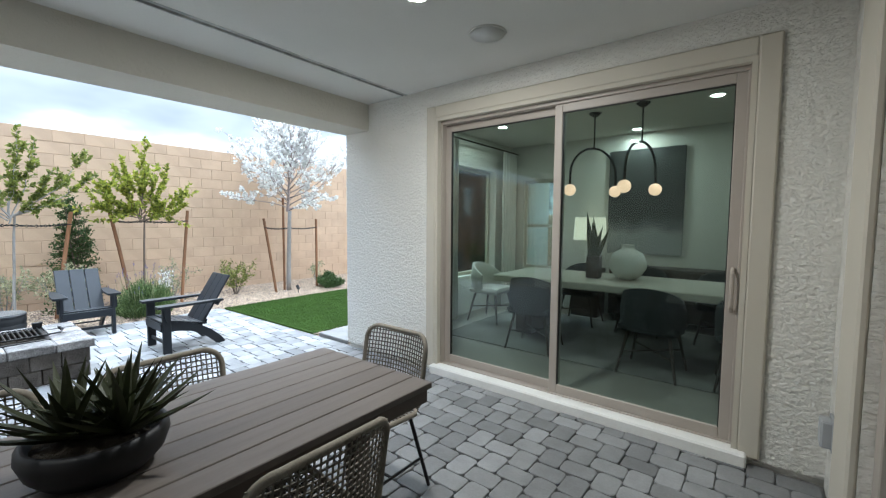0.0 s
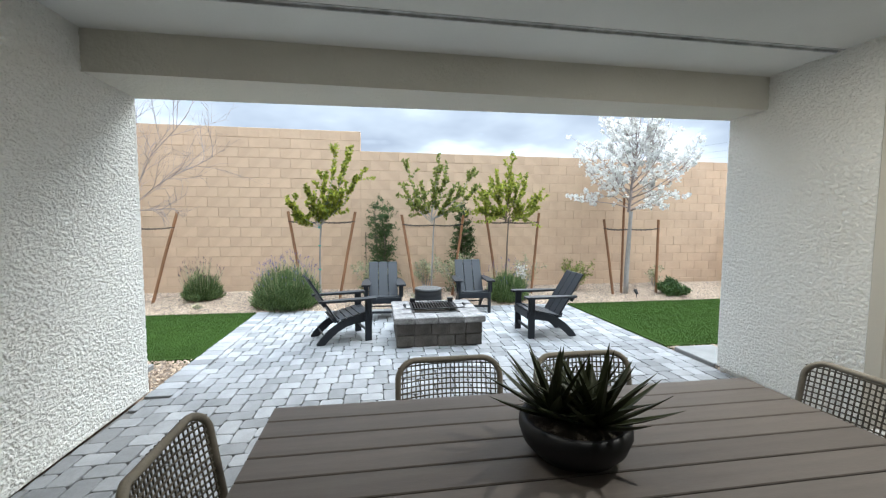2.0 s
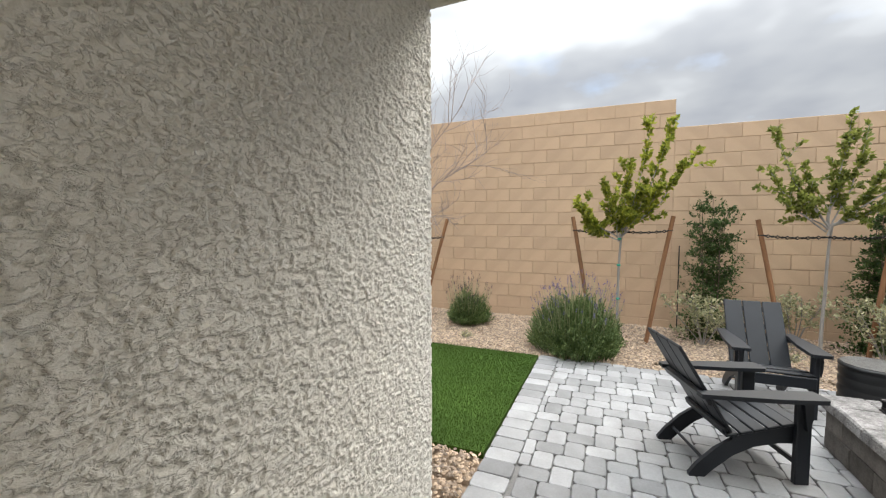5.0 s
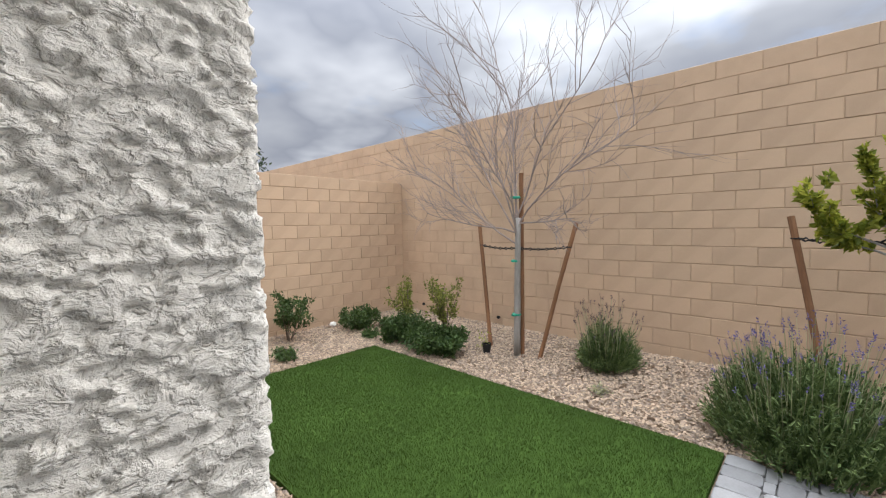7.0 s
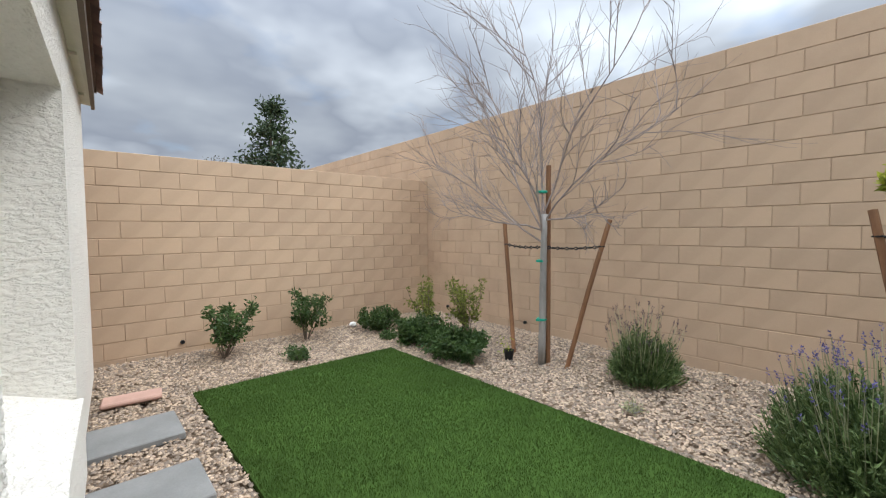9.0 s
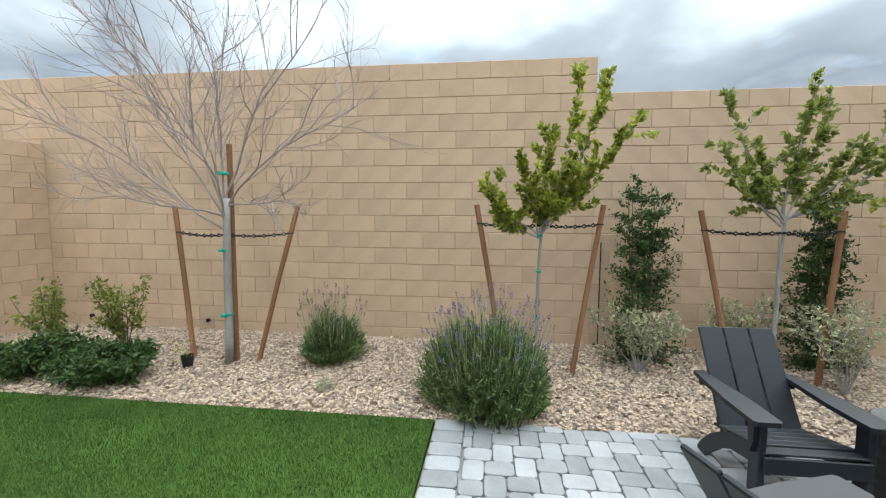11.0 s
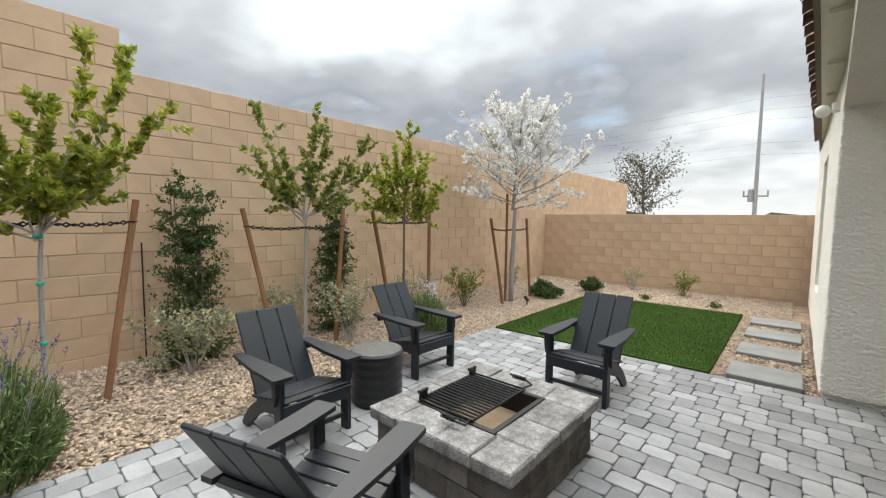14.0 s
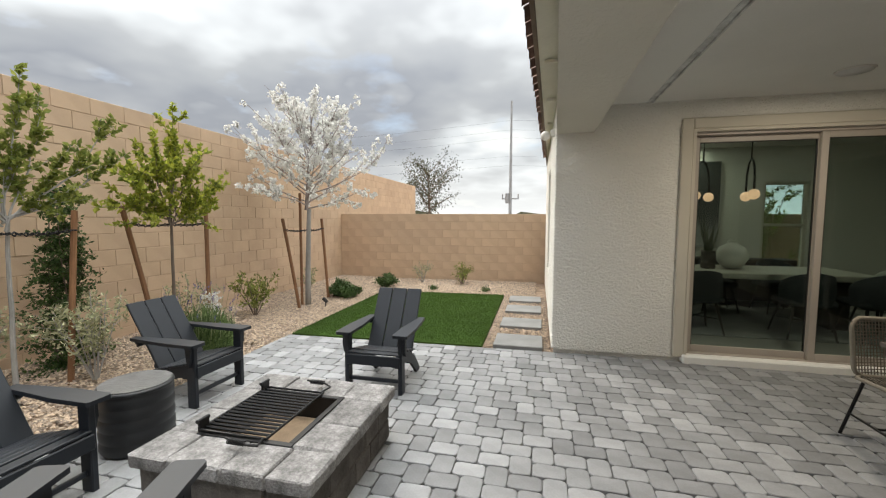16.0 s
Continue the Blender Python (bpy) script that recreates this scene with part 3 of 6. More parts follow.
# beam over the open side, and the ceiling
mb = M()
mb.add([(FACE_S, PATIO_S, BEAM_Z), (-3.41, PATIO_S, BEAM_Z), (-3.41, PATIO_N, BEAM_Z), (FACE_N, PATIO_N, BEAM_Z), (FACE_S, PATIO_S, 2.9), (-3.41, PATIO_S, 2.9), (-3.41, PATIO_N, 2.9), (FACE_N, PATIO_N, 2.9)],
       [(0, 1, 2, 3), (4, 7, 6, 5), (0, 4, 5, 1), (1, 5, 6, 2), (2, 6, 7, 3), (3, 7, 4, 0)])
wall("beam", mb, STUCCO_SMOOTH, "wide smooth stucco beam over the patio opening")
mb = M()
mb.box(-3.41, -2.90, PATIO_S, PATIO_N, CEIL_Z, CEIL_Z + 0.1)
mb.box(-2.84, EAST_X + 0.1, PATIO_S, PATIO_N, CEIL_Z, CEIL_Z + 0.1)
solid("ceiling", mb, CEILING_PAINT, "smooth off-white painted patio ceiling", "ceiling", "structure")
vent = thing("ceiling_vent", "long narrow grey perforated soffit vent strip in the patio ceiling", "vent")
part("vent_strip", M().box(-2.90, -2.84, PATIO_S, PATIO_N, CEIL_Z + 0.012, CEIL_Z + 0.03), VENT, vent)
mb = M()
mb.box(-2.905, -2.893, PATIO_S, PATIO_N - 0.002, CEIL_Z - 0.004, CEIL_Z + 0.014)
mb.box(-2.847, -2.835, PATIO_S, PATIO_N - 0.002, CEIL_Z - 0.004, CEIL_Z + 0.014)
part("vent_edge", mb, VENT, vent)
speaker = thing("ceiling_speaker", "round white flush speaker grille in the patio ceiling", "speaker", pose(-1.5, 2.35, CEIL_Z))
part("grille", M().lathe([(0.11, -0.006), (0.115, -0.012), (0.0, -0.016)][::-1], 32), SPEAKER_MESH, speaker, smooth=True)
part("rim", M().lathe([(0.112, -0.004), (0.124, -0.012), (0.128, 0.0)], 32), CEILING_PAINT, speaker, smooth=True)
# the light at y -0.6 is unseen, added by symmetry to brighten the patio
for y, watts in ((1.72, 14), (-0.6, 3)):
    dl = thing("downlight", "round recessed ceiling light with a warm glow, switched on; southern one added as fill", "light", pose(-1.57, y, CEIL_Z), "recessed lights")
    ring = part("trim_ring", M().lathe([(0.068, -0.002), (0.085, -0.01), (0.095, 0.0)], 24), CEILING_PAINT, dl, smooth=True)
    part("lens", M().lathe([(0.0, -0.004), (0.065, -0.004), (0.066, 0.0)], 24), DOWNLIGHT, ring)
    lamp_data = bpy.data.lights.new("downlight_beam", "AREA")
    lamp_data.shape, lamp_data.size, lamp_data.energy, lamp_data.color = "DISK", 0.12, watts, (1.0, 0.90, 0.76)
    beam_lamp = new("downlight_beam", lamp_data)
    beam_lamp.matrix_world = pose(-1.57, y, CEIL_Z - 0.02)

# roof with its eave over the garden side
EDGE_S, EDGE_N = -4.31, -3.79
def edge_x(y):
    return EDGE_S + (EDGE_N - EDGE_S) * (y + 7.5) / 15.45
roof = thing("roof", "tiled hip roof edge with painted boxed eave", "roof")
roof["kind"] = "structure"
mb = M()
for ya, yb in ((-7.42, 8.2),):
    a, b = edge_x(ya), edge_x(yb)
    mb.add([(a, ya, 2.79), (-3.4, ya, 2.9), (-3.4, yb, 2.9), (b, yb, 2.79), (a, ya, 2.82), (-3.4, ya, 2.93), (-3.4, yb, 2.93), (b, yb, 2.82)],
           [(0, 1, 2, 3), (4, 7, 6, 5), (0, 4, 5, 1), (1, 5, 6, 2), (2, 6, 7, 3), (3, 7, 4, 0)])
part("soffit", mb, EAVE_PAINT, roof, "cream painted eave soffit")
mb = M()
for y in [-7.0 + 1.1 * k for k in range(14)]:
    mb.box(edge_x(y) + 0.04, FACE_S + 0.2, y - 0.012, y + 0.012, 2.775, 2.80)
part("soffit_batten", mb, EAVE_PAINT, roof)
mb = M()
a, b = edge_x(-7.44), edge_x(8.22)
mb.add([(a - 0.03, -7.44, 2.76), (a, -7.44, 2.76), (b, 8.22, 2.76), (b - 0.03, 8.22, 2.76), (a - 0.03, -7.44, 2.93), (a, -7.44, 2.93), (b, 8.22, 2.93), (b - 0.03, 8.22, 2.93)],
       [(0, 1, 2, 3), (4, 7, 6, 5), (0, 4, 5, 1), (1, 5, 6, 2), (2, 6, 7, 3), (3, 7, 4, 0)])
part("fascia", mb, FASCIA, roof, "dark brown fascia board")
mb = M()
mb.add([(edge_x(-7.44) - 0.05, -7.44, 2.93), (edge_x(8.22) - 0.05, 8.22, 2.93), (4.2, 8.22, 5.2), (4.2, -7.44, 5.2), (edge_x(-7.44) - 0.05, -7.44, 2.96), (edge_x(8.22) - 0.05, 8.22, 2.96), (4.2, 8.22, 5.25), (4.2, -7.44, 5.25)],
       [(0, 1, 2, 3), (4, 7, 6, 5), (0, 4, 5, 1), (1, 5, 6, 2), (2, 6, 7, 3), (3, 7, 4, 0)])
part("deck", mb, ROOF_TILE, roof)
tile = M()
prof = [(-0.115 + 0.0255 * k, 0.05 * math.sin(math.pi * k / 9)) for k in range(10)]
tile.add([(0, u, v) for u, v in prof] + [(0, u * 0.9, v - 0.018) for u, v in prof] + [(0.42, u, v + 0.2) for u, v in prof],
         [(k, k + 1, 21 + k, 20 + k) for k in range(9)] + [(k, 10 + k, 11 + k, k + 1) for k in range(9)])
tile_mesh = tile.mesh("tile", ROOF_TILE, True)
y = -7.38
while y < 8.2:
    o = new("tile", tile_mesh)
    o.parent = roof
    o.matrix_basis = pose(edge_x(y) - 0.10 + rnd.uniform(-0.006, 0.006), y, 2.94, 0, 0, rnd.uniform(-1.5, 1.5))
    y += 0.235

flood = thing("wall_light", "small white twin-head flood light on the house corner", "light", pose(FACE_N - 0.02, 3.35, 2.52))
part("bracket", M().box(-0.04, 0.02, -0.04, 0.04, -0.04, 0.04, 0.008), CERAMIC, flood)
part("lamp_head", M().ball((-0.10, -0.03, -0.03), 0.055, 10), CERAMIC, flood, smooth=True)

# sliding glass door
door = thing("door_1", "large two-panel bronze-framed sliding glass door, closed", "door")
door["kind"] = "structure"
mb = M()
mb.box(-2.56, -2.45, PATIO_N - 0.035, PATIO_N, 0.04, 2.54, 0.01)
mb.box(-0.05, 0.06, PATIO_N - 0.035, PATIO_N, 0.04, 2.54, 0.01)
mb.box(-2.45, -0.05, PATIO_N - 0.035, PATIO_N, 2.43, 2.54, 0.01)
part("surround", mb, TRIM_PAINT, door, "tan painted stucco surround")
mb = M()
mb.box(-2.449, -2.42, PATIO_N - 0.03, PATIO_N + 0.14, 0.04, 2.43)
mb.box(-0.08, -0.051, PATIO_N - 0.03, PATIO_N + 0.14, 0.04, 2.43)
mb.box(-2.42, -0.08, PATIO_N - 0.03, PATIO_N + 0.14, 2.40, 2.429)
part("reveal", mb, TRIM_PAINT, door)
part("curb", M().box(-2.47, 0.0, PATIO_N - 0.09, PATIO_N + 0.2, -0.02, 0.075, 0.012), CURB, door, "white painted concrete door curb")


def door_panel(x0, x1, y, z0, z1, handle):
    p = M()
    p.box(x0, x0 + 0.062, y, y + 0.04, z0, z1, 0.004)
    p.box(x1 - 0.062, x1, y, y + 0.04, z0, z1, 0.004)
    p.box(x0 + 0.062, x1 - 0.062, y, y + 0.04, z1 - 0.062, z1, 0.004)
    p.box(x0 + 0.062, x1 - 0.062, y, y + 0.04, z0, z0 + 0.075, 0.004)
    fr = part("panel_frame", p, ALU, door)
    g = part("pane", M().box(x0 + 0.06, x1 - 0.06, y + 0.016, y + 0.020, z0 + 0.07, z1 - 0.06), GLASS, fr)
    g.visible_shadow = False
    q = M()
    q.box(x0 + 0.060, x0 + 0.068, y + 0.006, y + 0.03, z0 + 0.07, z1 - 0.06)
    q.box(x1 - 0.068, x1 - 0.060, y + 0.006, y + 0.03, z0 + 0.07, z1 - 0.06)
    q.box(x0 + 0.06, x1 - 0.06, y + 0.006, y + 0.03, z1 - 0.068, z1 - 0.06)
    part("gasket", q, GASKET, fr)
    if handle:
        h = M().tube([(x1 - 0.03, y - 0.005, 0.92), (x1 - 0.03, y - 0.05, 0.95), (x1 - 0.03, y - 0.055, 1.05), (x1 - 0.03, y - 0.05, 1.15), (x1 - 0.03, y - 0.005, 1.18)], 0.012, 8)
        part("handle", h, ALU, fr)


door_panel(-2.41, -1.24, PATIO_N + 0.085, 0.08, 2.37, False)
door_panel(-1.30, -0.09, PATIO_N + 0.035, 0.08, 2.37, True)
mb = M()
mb.box(-2.42, -0.08, PATIO_N + 0.02, PATIO_N + 0.14, 2.37, 2.40, 0.003)
mb.box(-2.42, -0.08, PATIO_N + 0.02, PATIO_N + 0.14, 0.06, 0.085, 0.003)
mb.box(-2.42, -2.405, PATIO_N + 0.02, PATIO_N + 0.14, 0.085, 2.37, 0.003)
mb.box(-0.095, -0.08, PATIO_N + 0.02, PATIO_N + 0.14, 0.085, 2.37, 0.003)
part("track", mb, ALU, door)

# second sliding door in the back wall of the patio
back = thing("door_2", "bronze-framed sliding glass door in the back patio wall, closed", "door")
back["kind"] = "structure"
mb = M()
mb.box(EAST_X - 0.035, EAST_X, 2.2, 2.56, -0.02, 2.56, 0.01)
mb.box(EAST_X - 0.035, EAST_X, -1.35, -1.2, -0.02, 2.56, 0.01)
mb.box(EAST_X - 0.035, EAST_X, -1.2, 2.2, 2.43, 2.56, 0.01)
part("surround", mb, TRIM_PAINT, back, "tan painted stucco surround")
mb = M()
mb.box(EAST_X + 0.04, EAST_X + 0.1, 2.1, 2.2, -0.02, 2.43, 0.004)
mb.box(EAST_X + 0.04, EAST_X + 0.1, 0.36, 0.44, 0.02, 2.40, 0.004)
mb.box(EAST_X + 0.04, EAST_X + 0.1, -1.2, -1.1, -0.02, 2.43, 0.004)
mb.box(EAST_X + 0.04, EAST_X + 0.1, -1.1, 2.1, 2.36, 2.43, 0.004)
mb.box(EAST_X + 0.04, EAST_X + 0.1, -1.1, 2.1, -0.02, 0.08, 0.004)
part("panel_frame", mb, ALU, back)
g = part("pane", M().box(EAST_X + 0.066, EAST_X + 0.07, -1.1, 2.1, 0.08, 2.36), GLASS, back)
g.visible_shadow = False
outlet = thing("outlet_box", "grey weatherproof outlet cover low on the stucco wall", "outlet", pose(EAST_X - 0.002, 2.80, 0.38))
part("cover", M().box(-0.055, 0.0, -0.05, 0.05, -0.07, 0.07, 0.008), GREY_PLASTIC, outlet)
part("base_plate", M().box(-0.012, 0.002, -0.065, 0.065, -0.085, 0.085, 0.004), GREY_PLASTIC, outlet)
# closed hall behind that door
mb = M()
mb.box(4.0, 4.2, -7.3, 8.2, -0.02, 5.2)
mb.box(0.6, 4.0, PATIO_S, PATIO_S + 0.1, -0.02, 2.9)
mb.box(1.9, 4.0, PATIO_N, PATIO_N + 0.2, -0.02, 2.9)
wall("wall_hall", mb, ROOM_WALL, "plain pale hall wall behind the glass")
solid("floor_hall", M().box(0.6, 4.0, PATIO_S + 0.1, PATIO_N, -0.02, 0.03), ROOM_FLOOR, "grey-brown hall floor", "floor", "structure")
solid("ceiling_hall", M().box(0.6, 4.0, PATIO_S, PATIO_N, 2.75, 2.85), ROOM_WALL, "plain white hall ceiling", "ceiling", "structure")

# ---- dining room behind the glass ----
RX0, RX1, RY0 = -3.55, 1.75, PATIO_N + 0.22
wall("wall_room_north", M().box(RX0, -3.30, ROOM_Y, ROOM_Y + 0.15, 0, ROOM_Z).box(-2.70, -0.15, ROOM_Y, ROOM_Y + 0.15, 0, ROOM_Z).box(0.54, RX1, ROOM_Y, ROOM_Y + 0.15, 0, ROOM_Z).box(-0.15, 0.54, ROOM_Y, ROOM_Y + 0.15, 0, 0.62).box(-0.15, 0.54, ROOM_Y, ROOM_Y + 0.15, 2.17, ROOM_Z).box(-3.30, -2.70, ROOM_Y, ROOM_Y + 0.15, 0, 0.66).box(-3.30, -2.70, ROOM_Y, ROOM_Y + 0.15, 2.19, ROOM_Z), ROOM_WALL, "pale dining room wall")
wall("wall_room_east", M().box(RX1, RX1 + 0.15, RY0 - 0.2, ROOM_Y + 0.15, 0, ROOM_Z), ROOM_WALL, "pale dining room end wall")
wall("wall_room_south", M().box(-0.05, RX1, RY0, RY0 + 0.01, 0.03, ROOM_Z).box(RX0, -2.45, RY0, RY0 + 0.01, 0.03, ROOM_Z).box(-2.45, -0.05, RY0, RY0 + 0.01, 2.43, ROOM_Z), ROOM_WALL, "pale dining room wall beside the sliding door")
solid("floor_room", M().box(RX0, RX1, RY0 - 0.1, ROOM_Y, -0.02, 0.04), ROOM_FLOOR, "grey-brown dining room floor", "floor", "structure")
solid("ceiling_room", M().box(RX0, RX1, RY0, ROOM_Y, ROOM_Z, ROOM_Z + 0.1), ROOM_WALL, "plain white dining room ceiling", "ceiling", "structure")


def window(name, plane, u0, u1, z0, z1, axis, bar):
    """A framed window filling an opening in a wall; axis is the wall's normal."""
    w = thing(name, "tan-framed garden window with a meeting rail", "window")
    w["kind"] = "structure"

    def bx(m, a, b, c, d, e, f, ch=0.0):
        return m.box(c, d, a, b, e, f, ch) if axis == "x" else m.box(a, b, c, d, e, f, ch)
    m = M()
    bx(m, u0, u0 + 0.05, plane, plane + 0.07, z0, z1, 0.004)
    bx(m, u1 - 0.05, u1, plane, plane + 0.07, z0, z1, 0.004)
    bx(m, u0 + 0.05, u1 - 0.05, plane, plane + 0.07, z1 - 0.05, z1, 0.004)
    bx(m, u0 + 0.05, u1 - 0.05, plane, plane + 0.07, z0, z0 + 0.05, 0.004)
    if bar:
        bx(m, u0 + 0.05, u1 - 0.05, plane, plane + 0.07, bar - 0.025, bar + 0.025, 0.004)
    part("window_frame", m, TRIM_PAINT, w)
    g = part("pane", bx(M(), u0 + 0.04, u1 - 0.04, plane + 0.03, plane + 0.034, z0 + 0.04, z1 - 0.04), CLEAR, w)
    g.visible_shadow = False


window("window_1", FACE_N + 0.06, 4.70, 5.95, 0.62, 2.30, "x", 0)
window("window_2", ROOM_Y + 0.04, -3.30, -2.70, 0.66, 2.19, "y", 1.4)
window("window_3", ROOM_Y + 0.04, -0.15, 0.54, 0.62, 2.17, "y", 1.42)


def curtain(x, y0, y1):
    m = M()
    n = 26
    pts = [(x + 0.035 * math.sin(k * 1.7), y0 + (y1 - y0) * k / n) for k in range(n + 1)]
    m.add([(px, py, z) for z in (0.06, 2.62) for px, py in pts], [(k, k + 1, n + 2 + k, n + 1 + k) for k in range(n)])
    m.add([(px + 0.006, py, z) for z in (0.06, 2.62) for px, py in pts], [(k, n + 1 + k, n + 2 + k, k + 1) for k in range(n)])
    solid("curtain", m, CURTAIN, "pale full-length pleated curtain beside the window", "curtain", smooth=True)


curtain(-3.40, 4.10, 4.65)
curtain(-3.40, 5.92, 6.38)
rod = thing("curtain_rod", "thin dark metal curtain rod", "curtain rod", pose(-3.40, 5.35, 2.64))
part("rod", M().tube([(0, -1.35, 0), (0, 1.1, 0)], 0.012, 8), STEEL, rod)
part("bracket", M().box(-0.15, 0.01, -1.3, -1.28, -0.02, 0.02), STEEL, rod)
solid("rug", M().box(-3.1, 0.9, 3.95, 5.95, 0.042, 0.055, 0.004), RUG, "large grey woven rug under the dining table", "rug")

dt = thing("dining_table", "long pale-topped indoor dining table with thick dark block legs", "table", pose(-1.2, 4.95, 0.056))
part("tabletop", M().box(-1.45, 1.45, -0.55, 0.55, 0.66, 0.74, 0.01), TABLE_STONE, dt)
for sx in (-1, 1):
    part("leg", M().box(sx * 1.1 - 0.11, sx * 1.1 + 0.11, -0.38, 0.38, 0, 0.66, 0.008), DARK_WOOD, dt)


def room_chair(m, fabric, label):
    c = thing("dining_chair", label, "chair", m, "chairs round the indoor table")
    s = M()
    s.box(-0.25, 0.25, -0.24, 0.24, 0.40, 0.48, 0.03)
    part("seat", s, fabric, c)
    b = M()
    n = 10
    arc = [(0.27 * math.sin(a), -0.05 - 0.24 * math.cos(a)) for a in [-1.75 + 3.5 * k / n for k in range(n + 1)]]
    pts = []
    for z, f in ((0.42, 1.0), (0.62, 1.03), (0.82, 0.98)):
        for k, (u, v) in enumerate(arc):
            drop = 0.16 * (abs(k - n / 2) / (n / 2)) ** 2 if z > 0.7 else 0
            pts.append((u * f, v * f, z - drop))
    inner = [(u * 0.88, v * 0.88 , z) for u, v, z in pts]
    w = n + 1
    fs = [(r * w + k, r * w + k + 1, (r + 1) * w + k + 1, (r + 1) * w + k) for r in range(2) for k in range(n)]
    b.add(pts + inner, fs + [tuple(i + 3 * w for i in q[::-1]) for q in fs] + [(2 * w + k, 2 * w + k + 1, 5 * w + k + 1, 5 * w + k) for k in range(n)])
    part("backrest", b, fabric, c, smooth=True)
    for sx in (-1, 1):
        for sy in (-1, 1):
            part("leg", M().tube([(sx * 0.17, sy * 0.16, 0.41), (sx * 0.25, sy * 0.24, 0)], [0.018, 0.011], 8), DARK_WOOD, c)
    part("stretcher", M().tube([(-0.2, -0.2, 0.2), (0.2, 0.2, 0.2)], 0.008, 6).tube([(0.2, -0.2, 0.2), (-0.2, 0.2, 0.2)], 0.008, 6), DARK_WOOD, c)
    return c


first = room_chair(pose(-1.95, 4.15, 0.056, 0, 0, 4), DARK_FABRIC, "dark upholstered tub dining chair on slim tapered legs")
for x, y, r in ((-0.75, 4.15, -3), (0.0, 4.2, 3), (-1.95, 5.62, 180), (-1.15, 5.62, 176), (-0.3, 5.62, 183)):
    copy_thing(first, pose(x, y, 0.056, 0, 0, r))
room_chair(pose(-3.0, 4.95, 0.056, 0, 0, -90), PALE_FABRIC, "pale upholstered armchair at the end of the dining table")
room_chair(pose(0.65, 4.95, 0.056, 0, 0, 92), PALE_FABRIC, "pale upholstered armchair at the end of the dining table")
vase = thing("vase", "dark square vase with long grey blade leaves", "vase", pose(-1.55, 4.9, 0.80))
part("jar", M().box(-0.075, 0.075, -0.075, 0.075, 0, 0.26, 0.01), DARK_WOOD, vase)
mb = M()
for k in range(9):
    d = Vector((rnd.uniform(-0.35, 0.35), rnd.uniform(-0.3, 0.3), 1)).normalized()
    s = d.orthogonal().normalized()
    mb.blade(Vector((rnd.uniform(-0.04, 0.04), rnd.uniform(-0.04, 0.04), 0.2)), d, s, rnd.uniform(0.35, 0.62), 0.07)
part("leaves", mb, AGAVE, vase)
orb = thing("round_vase", "large round white ceramic vase with a flat neck", "vase", pose(-1.2, 5.02, 0.796))
part("body", M().lathe([(0.05, 0.0), (0.13, 0.03), (0.20, 0.13), (0.205, 0.20), (0.16, 0.31), (0.07, 0.36), (0.06, 0.40), (0.075, 0.41)], 28), CERAMIC, orb, smooth=True)
side = thing("sideboard", "long low dark sideboard against the dining room wall", "sideboard", pose(-0.75, 6.28, 0.04))
part("body", M().box(-0.95, 0.95, -0.2, 0.2, 0.1, 0.8, 0.008), DARK_WOOD, side)
for k in range(4):
    part("door", M().box(-0.93 + 0.47 * k, -0.48 + 0.47 * k, -0.215, -0.2, 0.14, 0.77, 0.004), DARK_WOOD, side)
for sx in (-1, 1):
    part("leg", M().box(sx * 0.85 - 0.03, sx * 0.85 + 0.03, -0.17, 0.17, 0, 0.1), DARK_WOOD, side)
lamp = thing("table_lamp", "table lamp with a white knobbly base and drum shade, lit", "lamp", pose(-2.05, 6.25, 0.04))
part("stand", M().box(-0.2, 0.2, -0.18, 0.18, 0, 0.72, 0.006), DARK_WOOD, lamp, "small dark side cabinet")
part("base", M().lathe([(0.07, 0.72), (0.08, 0.78), (0.05, 0.84), (0.075, 0.92), (0.05, 1.0), (0.065, 1.07), (0.02, 1.13), (0.02, 1.2)], 16), CERAMIC, lamp, smooth=True)
part("shade", M().lathe([(0.24, 1.16), (0.22, 1.5)], 24), LAMP_SHADE, lamp)
art = thing("painting", "large abstract painting, charcoal above and pale grey below", "painting", pose(-1.345, ROOM_Y, 1.77))
part("canvas", M().box(-0.505, 0.505, -0.045, -0.003, -0.77, 0.77, 0.004), CANVAS_DARK, art)


def pendant(x, y, turn):
    p = thing("pendant_lamp", "black arched chandelier with warm frosted glass globes, lit", "lamp", pose(x, y, ROOM_Z, 0, 0, turn))
    part("canopy", M().lathe([(0.001, -0.05), (0.03, -0.045), (0.075, -0.005), (0.075, 0.0)], 20), STEEL, p, smooth=True)
    part("rod", M().tube([(0, 0, -0.04), (0, 0, -0.42)], 0.009, 8), STEEL, p)
    arc = [(0.33 * math.cos(a), 0, -0.74 + 0.32 * math.sin(a)) for a in [math.pi * k / 18 for k in range(19)]]
    part("arch", M().tube([(0.33, 0, -0.86)] + arc + [(-0.33, 0, -0.86)], 0.0145, 8), STEEL, p, smooth=True)
    for sx in (-1, 1):
        part("globe", M().ball((sx * 0.33, 0, -0.93), 0.07, 12), GLOBE, p, smooth=True)


